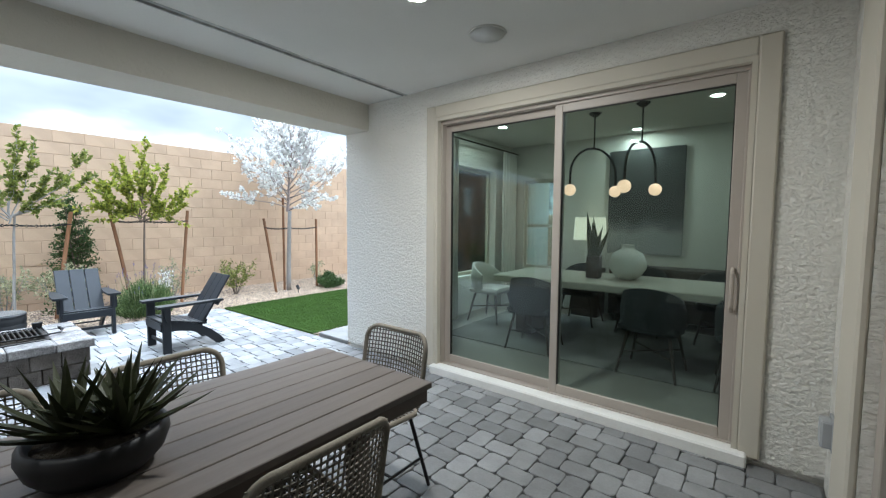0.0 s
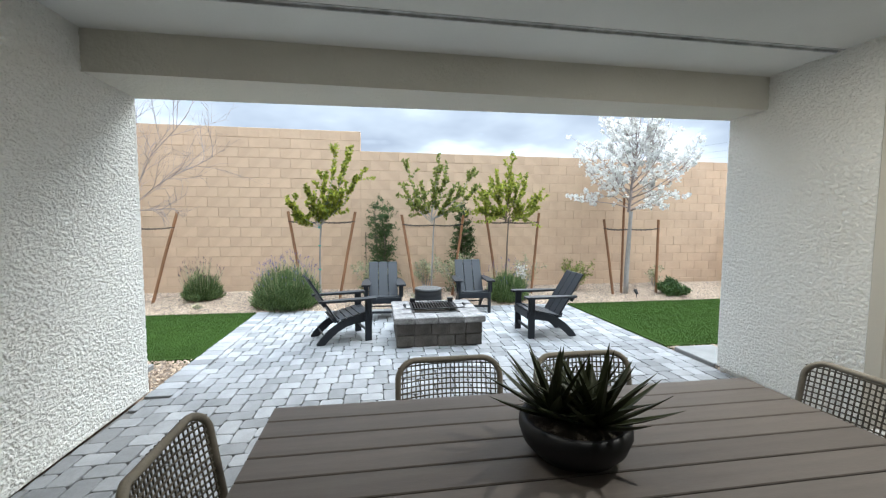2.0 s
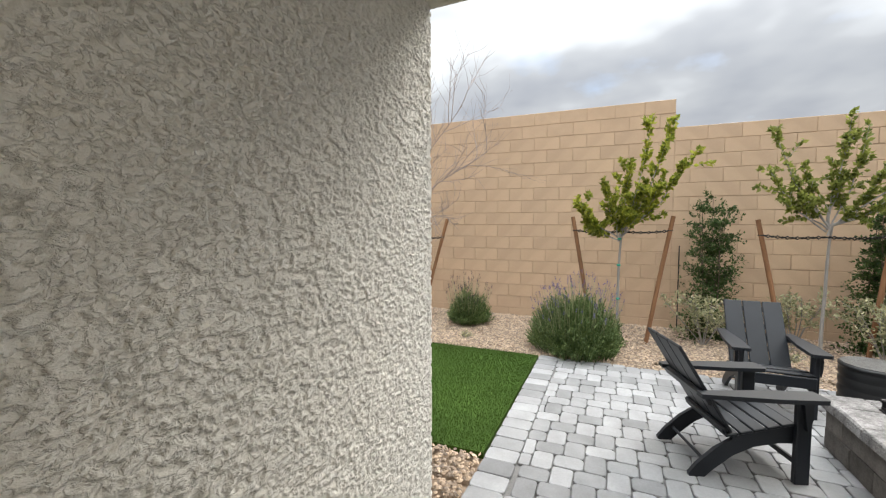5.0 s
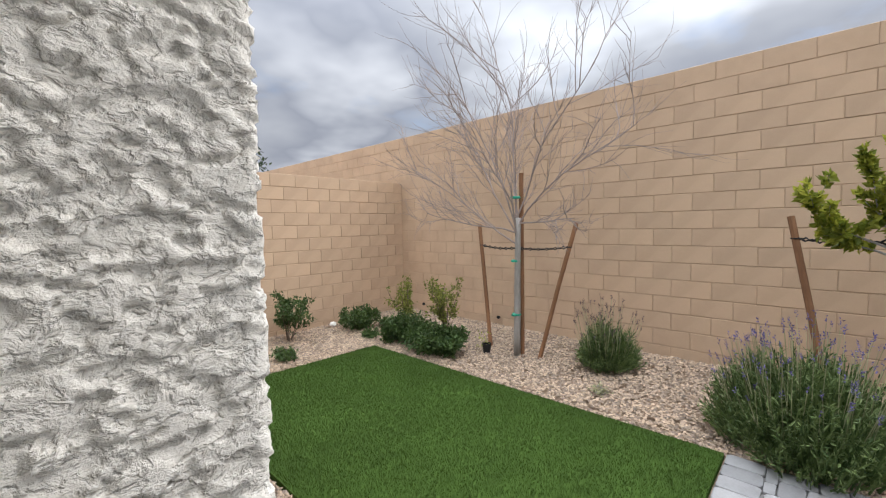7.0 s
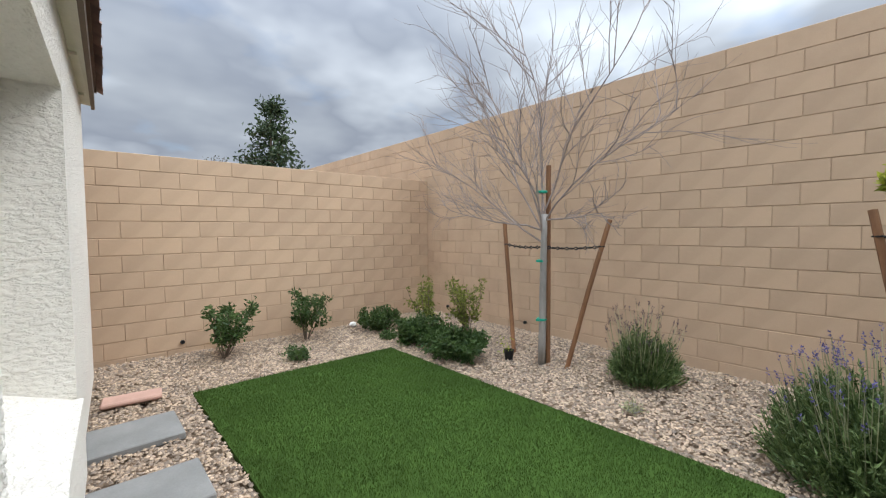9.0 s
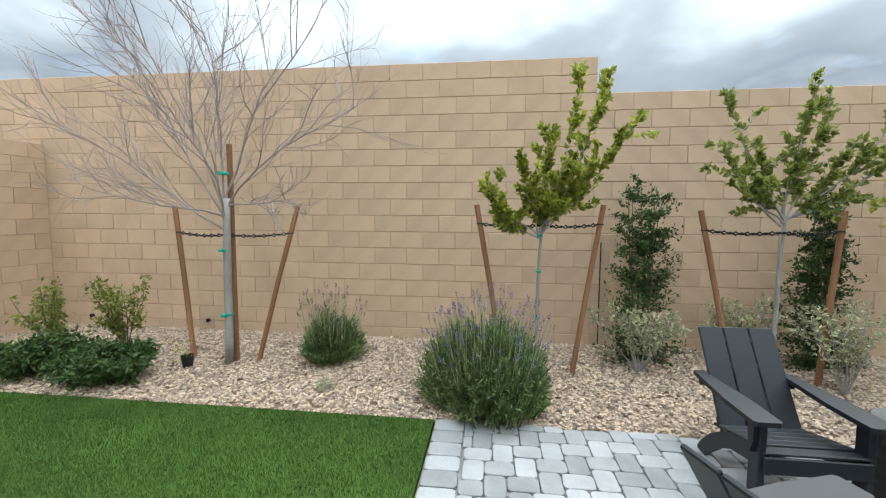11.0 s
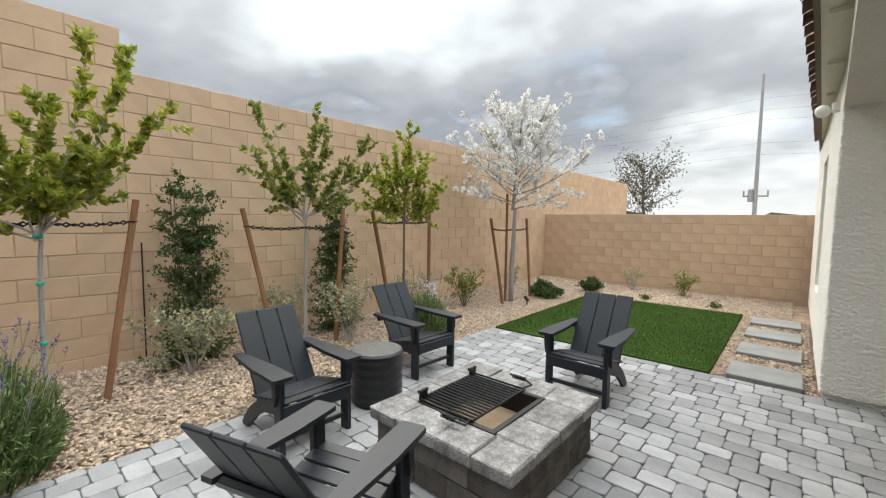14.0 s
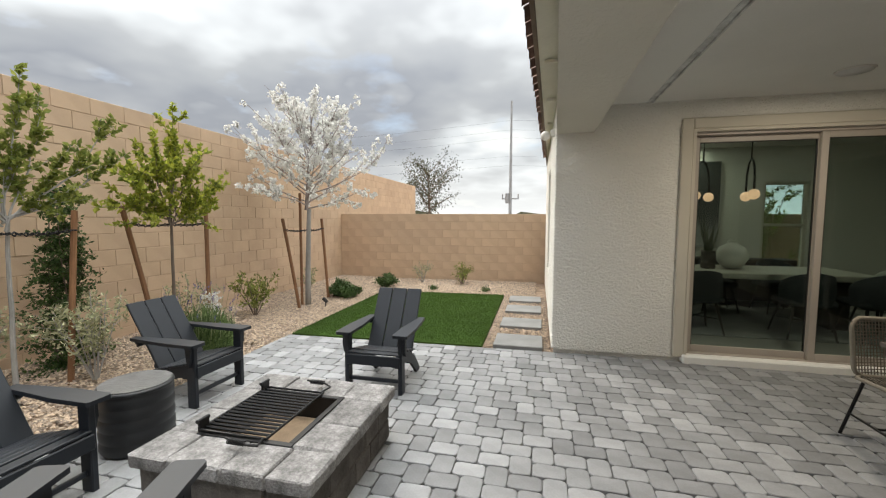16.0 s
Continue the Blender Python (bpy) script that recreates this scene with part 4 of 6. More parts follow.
pendant(-1.63, 5.02, 56)
pendant(-1.07, 4.90, 74)
for x, y in ((-2.89, 5.0), (-0.40, 5.05), (-1.42, 6.2), (0.9, 4.0)):
    dl = thing("room_downlight", "small round recessed ceiling light, switched on", "light", pose(x, y, ROOM_Z), "dining room recessed lights")
    part("lens", M().lathe([(0.0, -0.004), (0.06, -0.004), (0.062, 0.0)], 20), DOWNLIGHT, dl)
    part("trim_ring", M().lathe([(0.062, -0.002), (0.078, -0.008), (0.085, 0.0)], 20), CEILING_PAINT, dl)
    if x < 0:
        lamp_data = bpy.data.lights.new("downlight_beam", "AREA")
        lamp_data.shape, lamp_data.size, lamp_data.energy, lamp_data.color = "DISK", 0.12, 3.5, (1.0, 0.92, 0.80)
        beam_lamp = new("downlight_beam", lamp_data)
        beam_lamp.matrix_world = pose(x, y, ROOM_Z - 0.02)


# ---- patio dining set ----
TX0, TX1, TY0, TY1, TZ = -1.90, -1.11, -0.755, 1.315, 0.75
tab = thing("patio_table", "long grey-brown slatted outdoor dining table", "table", pose((TX0 + TX1) / 2, (TY0 + TY1) / 2, 0))
HX, HY = (TX1 - TX0) / 2, (TY1 - TY0) / 2
n_pl = 7
pw = 2 * HX / n_pl
plank_mesh = M().box(-pw / 2 + 0.0025, pw / 2 - 0.0025, -HY, HY, TZ - 0.028, TZ, 0.003).mesh("plank", PLANK)
for k in range(n_pl):
    o = new("plank", plank_mesh)
    o.parent = tab
    o.matrix_basis = pose(-HX + pw * (k + 0.5), 0, 0)
mb = M()
mb.box(-HX + 0.015, -HX + 0.05, -HY + 0.015, HY - 0.015, TZ - 0.09, TZ - 0.029, 0.004)
mb.box(HX - 0.05, HX - 0.015, -HY + 0.015, HY - 0.015, TZ - 0.09, TZ - 0.029, 0.004)
mb.box(-HX + 0.05, HX - 0.05, -HY + 0.015, -HY + 0.05, TZ - 0.09, TZ - 0.029, 0.004)
mb.box(-HX + 0.05, HX - 0.05, HY - 0.05, HY - 0.015, TZ - 0.09, TZ - 0.029, 0.004)
part("apron", mb, TABLE_LEG, tab)
for sx in (-1, 1):
    for sy in (-1, 1):
        part("leg", M().box(sx * (HX - 0.09) - 0.035, sx * (HX - 0.09) + 0.035, sy * (HY - 0.35) - 0.035, sy * (HY - 0.35) + 0.035, 0.0, TZ - 0.03, 0.005), TABLE_LEG, tab)


def rounded(w, z0, z1, r, y, lean=0.0, n=5, bow=0.0):
    """A rounded rectangle outline standing up, bowed towards the back."""
    out = []
    for cx, cz, a0 in ((w / 2 - r, z1 - r, 0), (-w / 2 + r, z1 - r, 90), (-w / 2 + r, z0 + r, 180), (w / 2 - r, z0 + r, 270)):
        for k in range(n + 1):
            a = radians(a0 + 90 * k / n)
            x, z = cx + r * math.cos(a), cz + r * math.sin(a)
            out.append((x, y - lean * (z - z0) - bow * (1 - (2 * x / w) ** 2), z))
    return out + [out[0]]


def woven_chair(m):
    c = thing("patio_chair", "outdoor chair with tan rope-woven back and black metal legs", "chair", m, "chairs round the patio table")
    W, Z0, Z1, Y = 0.47, 0.44, 0.83, -0.20
    LEAN, BOW = 0.16, 0.045
    part("back_frame", M().tube(rounded(W, Z0, Z1, 0.075, Y, LEAN, 6, BOW), 0.0135, 8, False), ROPE, c, smooth=True)
    mb = M()
    nx, nz = 23, 17
    def back_pt(x, z):
        return (x, Y - LEAN * (z - Z0) - BOW * (1 - (2 * x / W) ** 2), z)
    for i in range(1, nx):
        x = -W / 2 + W * i / nx
        cut = 0.075 - math.sqrt(max(0, 0.075 ** 2 - max(0, abs(x) - (W / 2 - 0.075)) ** 2))
        mb.tube([back_pt(x, Z0 + cut), back_pt(x, (Z0 + Z1) / 2), back_pt(x, Z1 - cut)], 0.0032, 4, False)
    for i in range(1, nz):
        z = Z0 + (Z1 - Z0) * i / nz
        mb.tube([back_pt(-W / 2 + W * k / 6, z) for k in range(7)], 0.0036, 4, False)
    part("back_weave", mb, ROPE_DARK, c, raw=True)
    SX, SY0, SY1, SZ = 0.235, -0.22, 0.26, 0.44
    outline = [(x, y, SZ + (0.02 if y > 0 else 0)) for x, y in ((SX, SY0 + 0.05), (SX, SY1 - 0.06), (SX - 0.02, SY1 - 0.02), (SX - 0.06, SY1), (-SX + 0.06, SY1), (-SX + 0.02, SY1 - 0.02), (-SX, SY1 - 0.06), (-SX, SY0 + 0.05), (-SX + 0.05, SY0), (SX - 0.05, SY0), (SX, SY0 + 0.05))]
    part("seat_frame", M().tube(outline, 0.0135, 8, False), ROPE, c, smooth=True)
    mb = M()
    for i in range(1, 20):
        x = -SX + 2 * SX * i / 20
        mb.tube([(x, SY0, SZ), (x, 0, SZ - 0.012), (x, SY1, SZ + 0.02)], 0.0042, 4, False)
        y = SY0 + (SY1 - SY0) * i / 20
        mb.tube([(-SX, y, SZ + (0.01 if y > 0 else 0)), (0, y, SZ - 0.012), (SX, y, SZ + (0.01 if y > 0 else 0))], 0.0042, 4, False)
    part("seat_weave", mb, ROPE_DARK, c, raw=True)
    for sx in (-1, 1):
        part("leg", M().tube([(sx * 0.20, 0.18, 0.43), (sx * 0.245, 0.26, 0)], 0.0105, 8), STEEL, c)
        part("leg", M().tube([(sx * 0.20, -0.16, 0.43), (sx * 0.245, -0.27, 0)], 0.0105, 8), STEEL, c)
        part("stretcher", M().tube([(sx * 0.228, 0.225, 0.17), (sx * 0.228, -0.23, 0.17)], 0.008, 6), STEEL, c)
    part("stretcher", M().tube([(-0.228, 0, 0.17), (0.228, 0, 0.17)], 0.008, 6), STEEL, c)
    return c


chair = woven_chair(pose(-1.83, -0.04, 0, 0, 0, -90))
for x, y, r in ((-1.81, 0.60, -90), (-1.63, 1.35, 180), (-1.20, 0.64, 90), (-1.20, -0.02, 90), (-1.52, -0.68, 0)):
    copy_thing(chair, pose(x, y, 0, 0, 0, r))

planter = thing("succulent_planter", "black bowl planter with dark green pointed succulents", "plant", pose(-1.45, 0.24, TZ))
part("bowl", M().lathe([(0.095, 0.0), (0.125, 0.010), (0.156, 0.045), (0.170, 0.085), (0.168, 0.108), (0.160, 0.118), (0.150, 0.118), (0.146, 0.096)], 36), BOWL, planter, smooth=True)
part("soil", M().lathe([(0.148, 0.095), (0.08, 0.104), (0.001, 0.108)], 24), SOIL, planter)


def agave(cx, cy, n, length, seed):
    r = random.Random(seed)
    made = []
    for k in range(n):
        m = M()
        a = k * 2.399 + r.uniform(-0.2, 0.2)
        rise = 1.35 - 1.15 * (k / n) ** 0.8
        d = Vector((math.cos(a) * math.cos(rise), math.sin(a) * math.cos(rise), math.sin(rise)))
        s = Vector((-math.sin(a), math.cos(a), 0))
        up = d.cross(s)
        L, Wd = length * r.uniform(0.75, 1.1), r.uniform(0.024, 0.034)
        base = Vector((cx, cy, 0.10)) + d * 0.015
        rows = []
        for t, w in ((0, 0.7), (0.25, 1.0), (0.5, 0.85), (0.75, 0.5), (0.93, 0.16), (1.0, 0.02)):
            q = base + d * (L * t) + Vector((0, 0, -0.09 * L * t * t + 0.22 * L * t * t * (1 if k > n * 0.6 else 0.2)))
            rows += [q - s * Wd * w * 0.5 + up * 0.006 * w, q - up * 0.006 * w, q + s * Wd * w * 0.5 + up * 0.006 * w, q + up * 0.002 * w]
        m.add(rows, [(4 * i + j, 4 * i + (j + 1) % 4, 4 * i + 4 + (j + 1) % 4, 4 * i + 4 + j) for i in range(5) for j in range(4)])
        made.append(m)
    return made


for cx, cy, n, L, sd in ((-0.03, -0.055, 26, 0.24, 1), (0.045, 0.05, 26, 0.24, 2), (-0.05, 0.06, 18, 0.19, 3)):
    for leaf_mesh in agave(cx, cy, n, L, sd):
        part("leaf", leaf_mesh, AGAVE, planter)


# ---- fire pit and lounge chairs ----
PX0, PX1, PY0, PY1, PT = -5.96, -4.935, -0.185, 0.91, 0.33
pz = -0.026
pit = thing("fire_pit", "square grey block fire pit with rough cap stones", "fire pit", pose((PX0 + PX1) / 2, (PY0 + PY1) / 2, pz))
hx, hy, top = (PX1 - PX0) / 2, (PY1 - PY0) / 2, PT - pz
cap_h = 0.075


def rough_block(sx, sy, sz, c, seed, jitter=0.004):
    r = random.Random(seed)
    m = M().box(-sx / 2, sx / 2, -sy / 2, sy / 2, 0, sz, c)
    m.v = [tuple(q + r.uniform(-jitter, jitter) for q in p) for p in m.v]
    return m


def caps(count, fixed, along, seed):
    """A row of cap stones; along: 'x' or 'y'."""
    r = random.Random(seed)
    a0, a1, b0, b1 = fixed
    cuts = [a0 + (a1 - a0) * (k + (r.uniform(-0.12, 0.12) if 0 < k < count else 0)) / count for k in range(count + 1)]
    for k in range(count):
        la, lb = cuts[k + 1] - cuts[k] - 0.005, b1 - b0 - 0.005
        sx, sy = (la, lb) if along == "x" else (lb, la)
        mx, my = ((cuts[k] + cuts[k + 1]) / 2, (b0 + b1) / 2) if along == "x" else ((b0 + b1) / 2, (cuts[k] + cuts[k + 1]) / 2)
        o = new("cap_stone", rough_block(sx, sy, cap_h, 0.009, seed * 10 + k).mesh("cap_stone", CAPSTONE))
        o.parent = pit
        o.matrix_basis = pose(mx, my, top - cap_h)


caps(4, (-hx, hx, -hy, -hy + 0.25), "x", 1)
caps(4, (-hx, hx, hy - 0.27, hy), "x", 2)
caps(2, (-hy + 0.25, hy - 0.27, hx - 0.28, hx), "y", 3)
caps(2, (-hy + 0.25, hy - 0.27, -hx, -hx + 0.2), "y", 4)
bh = (top - cap_h) / 2
o_in = 0.035
for course in (0, 1):
    for sgn, ax in ((-1, "x"), (1, "x"), (-1, "y"), (1, "y")):
        half, off = (hx - o_in, hy - o_in) if ax == "x" else (hy - o_in - 0.2, hx - o_in)
        k_n = 4 if ax == "x" else 3
        shift = 0.0 if course else 0.12
        edges = [-half] + [max(-half, min(half, -half + 2 * half * (k + shift * 3) / k_n)) for k in range(1, k_n)] + [half]
        for a, b in zip(edges, edges[1:]):
            if b - a < 0.03:
                continue
            L = b - a - 0.004
            sx, sy = (L, 0.2) if ax == "x" else (0.2, L)
            cx, cy = ((a + b) / 2, sgn * (off - 0.1)) if ax == "x" else (sgn * (off - 0.1), (a + b) / 2)
            o = new("pit_block", rough_block(sx, sy, bh - 0.004, 0.007, rnd.randrange(9999), 0.0035).mesh("pit_block", PIT_BLOCK))
            o.parent = pit
            o.matrix_basis = pose(cx, cy, bh * course)
ix0, ix1, iy0, iy1 = -5.77 - (PX0 + PX1) / 2, -5.19 - (PX0 + PX1) / 2, 0.05 - (PY0 + PY1) / 2, 0.645 - (PY0 + PY1) / 2
mb = M()
mb.box(ix0, ix1, iy0, iy0 + 0.035, top, top + 0.008, 0.002).box(ix0, ix1, iy1 - 0.035, iy1, top, top + 0.008, 0.002)
mb.box(ix0, ix0 + 0.035, iy0 + 0.035, iy1 - 0.035, top, top + 0.008, 0.002).box(ix1 - 0.035, ix1, iy0 + 0.035, iy1 - 0.035, top, top + 0.008, 0.002)
mb.box(ix0 + 0.03, ix0 + 0.035, iy0 + 0.03, iy1 - 0.03, top - 0.2, top).box(ix1 - 0.035, ix1 - 0.03, iy0 + 0.03, iy1 - 0.03, top - 0.2, top)
mb.box(ix0 + 0.03, ix1 - 0.03, iy0 + 0.03, iy0 + 0.035, top - 0.2, top).box(ix0 + 0.03, ix1 - 0.03, iy1 - 0.035, iy1 - 0.03, top - 0.2, top)
part("insert", mb, STEEL, pit, "black steel fire pit liner")
part("sand", M().box(ix0 + 0.036, ix1 - 0.036, iy0 + 0.036, iy1 - 0.036, 0.02, top - 0.14), PIT_SAND, pit, "tan sand bed inside the pit")
grate = thing("grill_grate", "black steel grill grate with coiled handles lying over the fire pit", "grate", pose(-5.56, 0.36, PT + 0.017))
gx, gy = 0.21, 0.29
part("rim", M().tube([(-gx, -gy, 0), (gx, -gy, 0), (gx, gy, 0), (-gx, gy, 0), (-gx, -gy, 0)], 0.008, 8), STEEL, grate)
for k in range(1, 16):
    part("bar", M().tube([(-gx, -gy + 2 * gy * k / 16, 0), (gx, -gy + 2 * gy * k / 16, 0)], 0.0078, 6), STEEL, grate)
for sy in (-1, 1):
    part("handle_arm", M().tube([(gx - 0.02, sy * gy, 0), (gx + 0.01, sy * (gy + 0.08), 0.01), (gx - 0.04, sy * (gy + 0.10), 0.02), (gx - 0.17, sy * (gy + 0.09), 0.035)], 0.007, 8), STEEL, grate)
    coil = [(gx - 0.05 - 0.10 * k / 60, sy * (gy + 0.098) + 0.013 * math.cos(k * 1.05), 0.025 + 0.013 * math.sin(k * 1.05)) for k in range(61)]
    part("coil_grip", M().tube(coil, 0.0035, 5), STEEL, grate)
    part("pivot_bracket", M().box(-gx - 0.005, -gx + 0.012, sy * (gy - 0.03) - 0.035, sy * (gy - 0.03) + 0.035, -0.012, 0.05, 0.004).tube([(-gx, sy * (gy - 0.03) - 0.04, 0.045), (-gx, sy * (gy - 0.03) + 0.04, 0.045)], 0.012, 8), STEEL, grate)


def lounge_chair(m):
    """A slatted garden chair with flat wide arms; it faces +y."""
    c = thing("adirondack_chair", "charcoal slatted adirondack chair with wide flat arms on the pavers", "chair", m, "chairs round the fire pit")
    hw = 0.265
    for sx in (-1, 1):
        part("front_leg", M().box(sx * hw - 0.02, sx * hw + 0.02, 0.20, 0.29, 0, 0.545, 0.006), CHAR, c)
        part("arm_bracket", M().wedge([(0.215, 0.545), (0.275, 0.545), (0.275, 0.44), (0.25, 0.36), (0.24, 0.36)], sx * hw + sx * 0.02, sx * hw + sx * 0.045, "x"), CHAR, c)
        arm = [(-0.40, -0.03), (-0.40, 0.035), (-0.20, 0.055), (0.05, 0.075), (0.33, 0.075), (0.345, 0.06), (0.345, -0.055), (0.33, -0.07), (0.05, -0.07), (-0.2, -0.045)]
        part("arm", M().wedge([(sx * (hw + 0.01) + sx * v, u) for u, v in arm], 0.545, 0.572, "z"), CHAR, c)
        rail = [(0.285, 0.25), (0.285, 0.35), (0.20, 0.365), (0.05, 0.335), (-0.12, 0.285), (-0.27, 0.19), (-0.38, 0.085), (-0.43, 0.02), (-0.425, 0.0), (-0.33, 0.0), (-0.28, 0.05), (-0.16, 0.15), (-0.03, 0.215), (0.12, 0.245)]
        part("side_rail", M().wedge(rail, sx * (hw - 0.05), sx * (hw - 0.022), "x"), CHAR, c)
    for k in range(6):
        y = 0.265 - 0.085 * k
        z = 0.362 - 0.0 if k == 0 else 0.368 - 0.019 * (k - 0.6)
        part("seat_slat", M().box(-hw + 0.005, hw - 0.005, -0.039, 0.039, 0, 0.018, 0.005, pose(0, y - 0.01, z, 12 if k else 4)), CHAR, c)
    part("front_board", M().box(-hw + 0.0, hw - 0.0, 0.287, 0.305, 0.265, 0.36, 0.005), CHAR, c)
    back_m = pose(0, -0.14, 0.25, 32)
    for k in range(3):
        part("back_slat", M().box(-0.245 + 0.165 * k, -0.086 + 0.165 * k, -0.011, 0.011, 0, 0.71, 0.006, back_m), CHAR, c)
    for k in range(2):
        for z in (0.2, 0.42, 0.6):
            part("cleat", M().box(-0.0875 + 0.165 * k, -0.0795 + 0.165 * k, -0.009, 0.007, z, z + 0.045, 0.001, back_m), RUBBER, c)
    part("back_rail", M().box(-hw - 0.03, hw + 0.03, -0.045, -0.012, 0.31, 0.38, 0.006, back_m), CHAR, c)
    part("back_rail", M().box(-0.24, 0.24, -0.04, -0.012, 0.04, 0.11, 0.006, back_m), CHAR, c)
    part("stretcher", M().box(-hw + 0.02, hw - 0.02, 0.235, 0.257, 0.10, 0.135, 0.004), CHAR, c)
    part("stretcher", M().tube([(-hw + 0.03, -0.32, 0.10), (hw - 0.03, -0.32, 0.10)], 0.011, 8), CHAR, c)
    # built at full pattern size, then brought to the size of these chairs
    for o in c.children:
        o.data.transform(Matrix.Diagonal((0.94, 0.92, 0.95, 1.0)))
    return c


def on_ground(x, y, r, dx=0.0, dy=0.0):
    return pose(x, y, ground_z(x, y), 0, 0, r)


adirondack = lounge_chair(on_ground(-5.504, -0.774, 17.5))
for x, y, r in ((-5.365, 1.78, 180), (-6.646, -0.28, -90), (-6.90, 1.195, -92)):
    copy_thing(adirondack, on_ground(x, y, r))

drum = thing("side_table", "round ribbed black drum side table with a textured top", "table", on_ground(-6.62, 0.42, 0))
prof = [(0.20, 0.0)]
for k in range(5):
    z = 0.012 + 0.078 * k
    prof += [(0.208, z), (0.216, z + 0.02), (0.216, z + 0.058), (0.208, z + 0.072)]
prof += [(0.215, 0.405), (0.22, 0.415), (0.215, 0.43)]
part("body", M().lathe(prof, 40), DRUM, drum, smooth=True)
part("top", M().lathe([(0.206, 0.428), (0.204, 0.438), (0.12, 0.44), (0.001, 0.44)], 40), DRUM_TOP, drum, "dark hammered round top")


# ---- plants ----
def limb(m, p, d, length, r0, r1, wander, steps=5, lift=0.0, sides=6):
    """A bent tapering limb; returns its points and directions."""
    pts, dirs, q, v = [Vector(p)], [Vector(d)], Vector(p), Vector(d)
    for k in range(steps):
        v = (v + Vector((rnd.gauss(0, wander), rnd.gauss(0, wander), rnd.gauss(0, wander) + lift))).normalized()
        q = q + v * (length / steps)
        pts.append(q.copy())
        dirs.append(v.copy())
    m.tube(pts, [r0 + (r1 - r0) * k / steps for k in range(steps + 1)], sides)
    return pts, dirs


def leaf_at(m, p, d, length, width):
    s = d.orthogonal().normalized()
    s = (s * math.cos(a := rnd.uniform(0, 6.28)) + d.cross(s) * math.sin(a)).normalized()
    m.leaf(p, d, s, length * rnd.uniform(0.7, 1.15), width * rnd.uniform(0.7, 1.15))


def ties(tree, y0, y1, stake_x, zt, trunk_xy, tone, lean=0.17, base_x=None, drop=0.19):
    """Two leaning stakes with a chain tie to the trunk."""
    tx, ty = trunk_xy
    for ytop, s in ((y0, 1), (y1, -1)):
        st = thing("tree_stake", "leaning brown wooden tree stake in the gravel", "stake", None, "tree stakes")
        yb = ytop + s * lean
        xb = (base_x if base_x is not None else stake_x + 0.2)
        post = part("post", M().tube([(xb, yb, ground_z(xb, yb) - 0.05), ((xb + stake_x) / 2, (yb + ytop) / 2, zt / 2), (stake_x, ytop, zt)], 0.027, 8), tone, st, smooth=False)
        f = (zt - drop) / zt
        a = Vector((xb + (stake_x - xb) * f, yb + (ytop - yb) * f, zt - drop))
        b = Vector((tx, ty, zt - drop - 0.01))
        m = M()
        n = 13
        for k in range(n):
            q0, q1 = a.lerp(b, k / n), a.lerp(b, (k + 1.0) / n)
            sag = Vector((0, 0, -0.02 * math.sin(math.pi * (k + 0.5) / n)))
            w = Vector((0, 0, 0.016)) if k % 2 else Vector((0.016, 0, 0.006))
            m.tube([q0 + sag, q0.lerp(q1, 0.5) + w + sag, q1 + sag, q0.lerp(q1, 0.5) - w + sag, q0 + sag], 0.0085, 5)
        m.tube([a + Vector((0.03, 0, 0)), a + Vector((0, 0.03, 0)), a + Vector((-0.03, 0, 0)), a + Vector((0, -0.03, 0)), a + Vector((0.03, 0, 0))], 0.008, 5)
        part("tie", m, RUBBER, post, "black rubber chain tie")


def leafy_tree(x, y, fork, top, spread, mat, limbs, leaf_len, n_leaf, seed, label, bark, tapes=()):
    global rnd
    rnd = random.Random(seed)
    gz = ground_z(x, y)
    t = thing("young_tree", label, "tree", pose(x, y, gz), "young staked trees")
    m = M()
    limb(m, (0, 0, -0.05), (0, 0, 1), fork - gz + 0.07, 0.021, 0.014, 0.02, 6)
    crown = M()
    for ty, tz, dx in limbs:
        start = Vector((0, 0, fork - gz - rnd.uniform(0, 0.12)))
        end = Vector((dx, ty, tz - gz))
        mid = start.lerp(end, 0.45) + Vector((rnd.uniform(-0.05, 0.05), (ty) * 0.12, -0.03))
        pts = [start.lerp(mid, k / 3) for k in range(4)] + [mid.lerp(end, k / 4) for k in range(1, 5)]
        pts = [p + Vector((rnd.gauss(0, 0.01), rnd.gauss(0, 0.012), 0)) for p in pts]
        m.tube(pts, [0.010 - 0.0010 * k for k in range(len(pts))], 5)
        sprays = [pts[2:]]
        for k in range(6):
            i = rnd.randrange(1, len(pts) - 2)
            d = (pts[i + 1] - pts[i]).normalized()
            sp, _ = limb(m, pts[i].lerp(pts[i + 1], rnd.random()), (d * 0.9 + rand_dir(0.15) * 0.85).normalized(), spread * rnd.uniform(1.4, 3.4), 0.004, 0.002, 0.07, 5, 0.04, 4)
            sprays.append(sp)
        total = n_leaf // len(limbs)
        for k in range(total):
            ps = sprays[0] if k % 3 == 0 else rnd.choice(sprays[1:])
            u = rnd.random() ** 0.7 * (len(ps) - 1)
            i = min(int(u), len(ps) - 2)
            d = (ps[i + 1] - ps[i]).normalized()
            q = ps[i].lerp(ps[i + 1], u - i) + rand_dir() * rnd.uniform(0, 0.012)
            leaf_at(crown, q, (d * 0.75 + rand_dir(0.1)).normalized(), leaf_len * 0.9, leaf_len * 0.58)
    trunk = part("trunk", m, bark, t)
    part("crown", crown, mat, t, raw=True)
    for z in tapes:
        part("tape", M().lathe([(0.022, z - 0.012), (0.026, z), (0.022, z + 0.012)], 10).box(0.0, 0.05, -0.006, 0.006, z - 0.008, z + 0.008), TAPE, trunk, "green nursery tape")
    return t


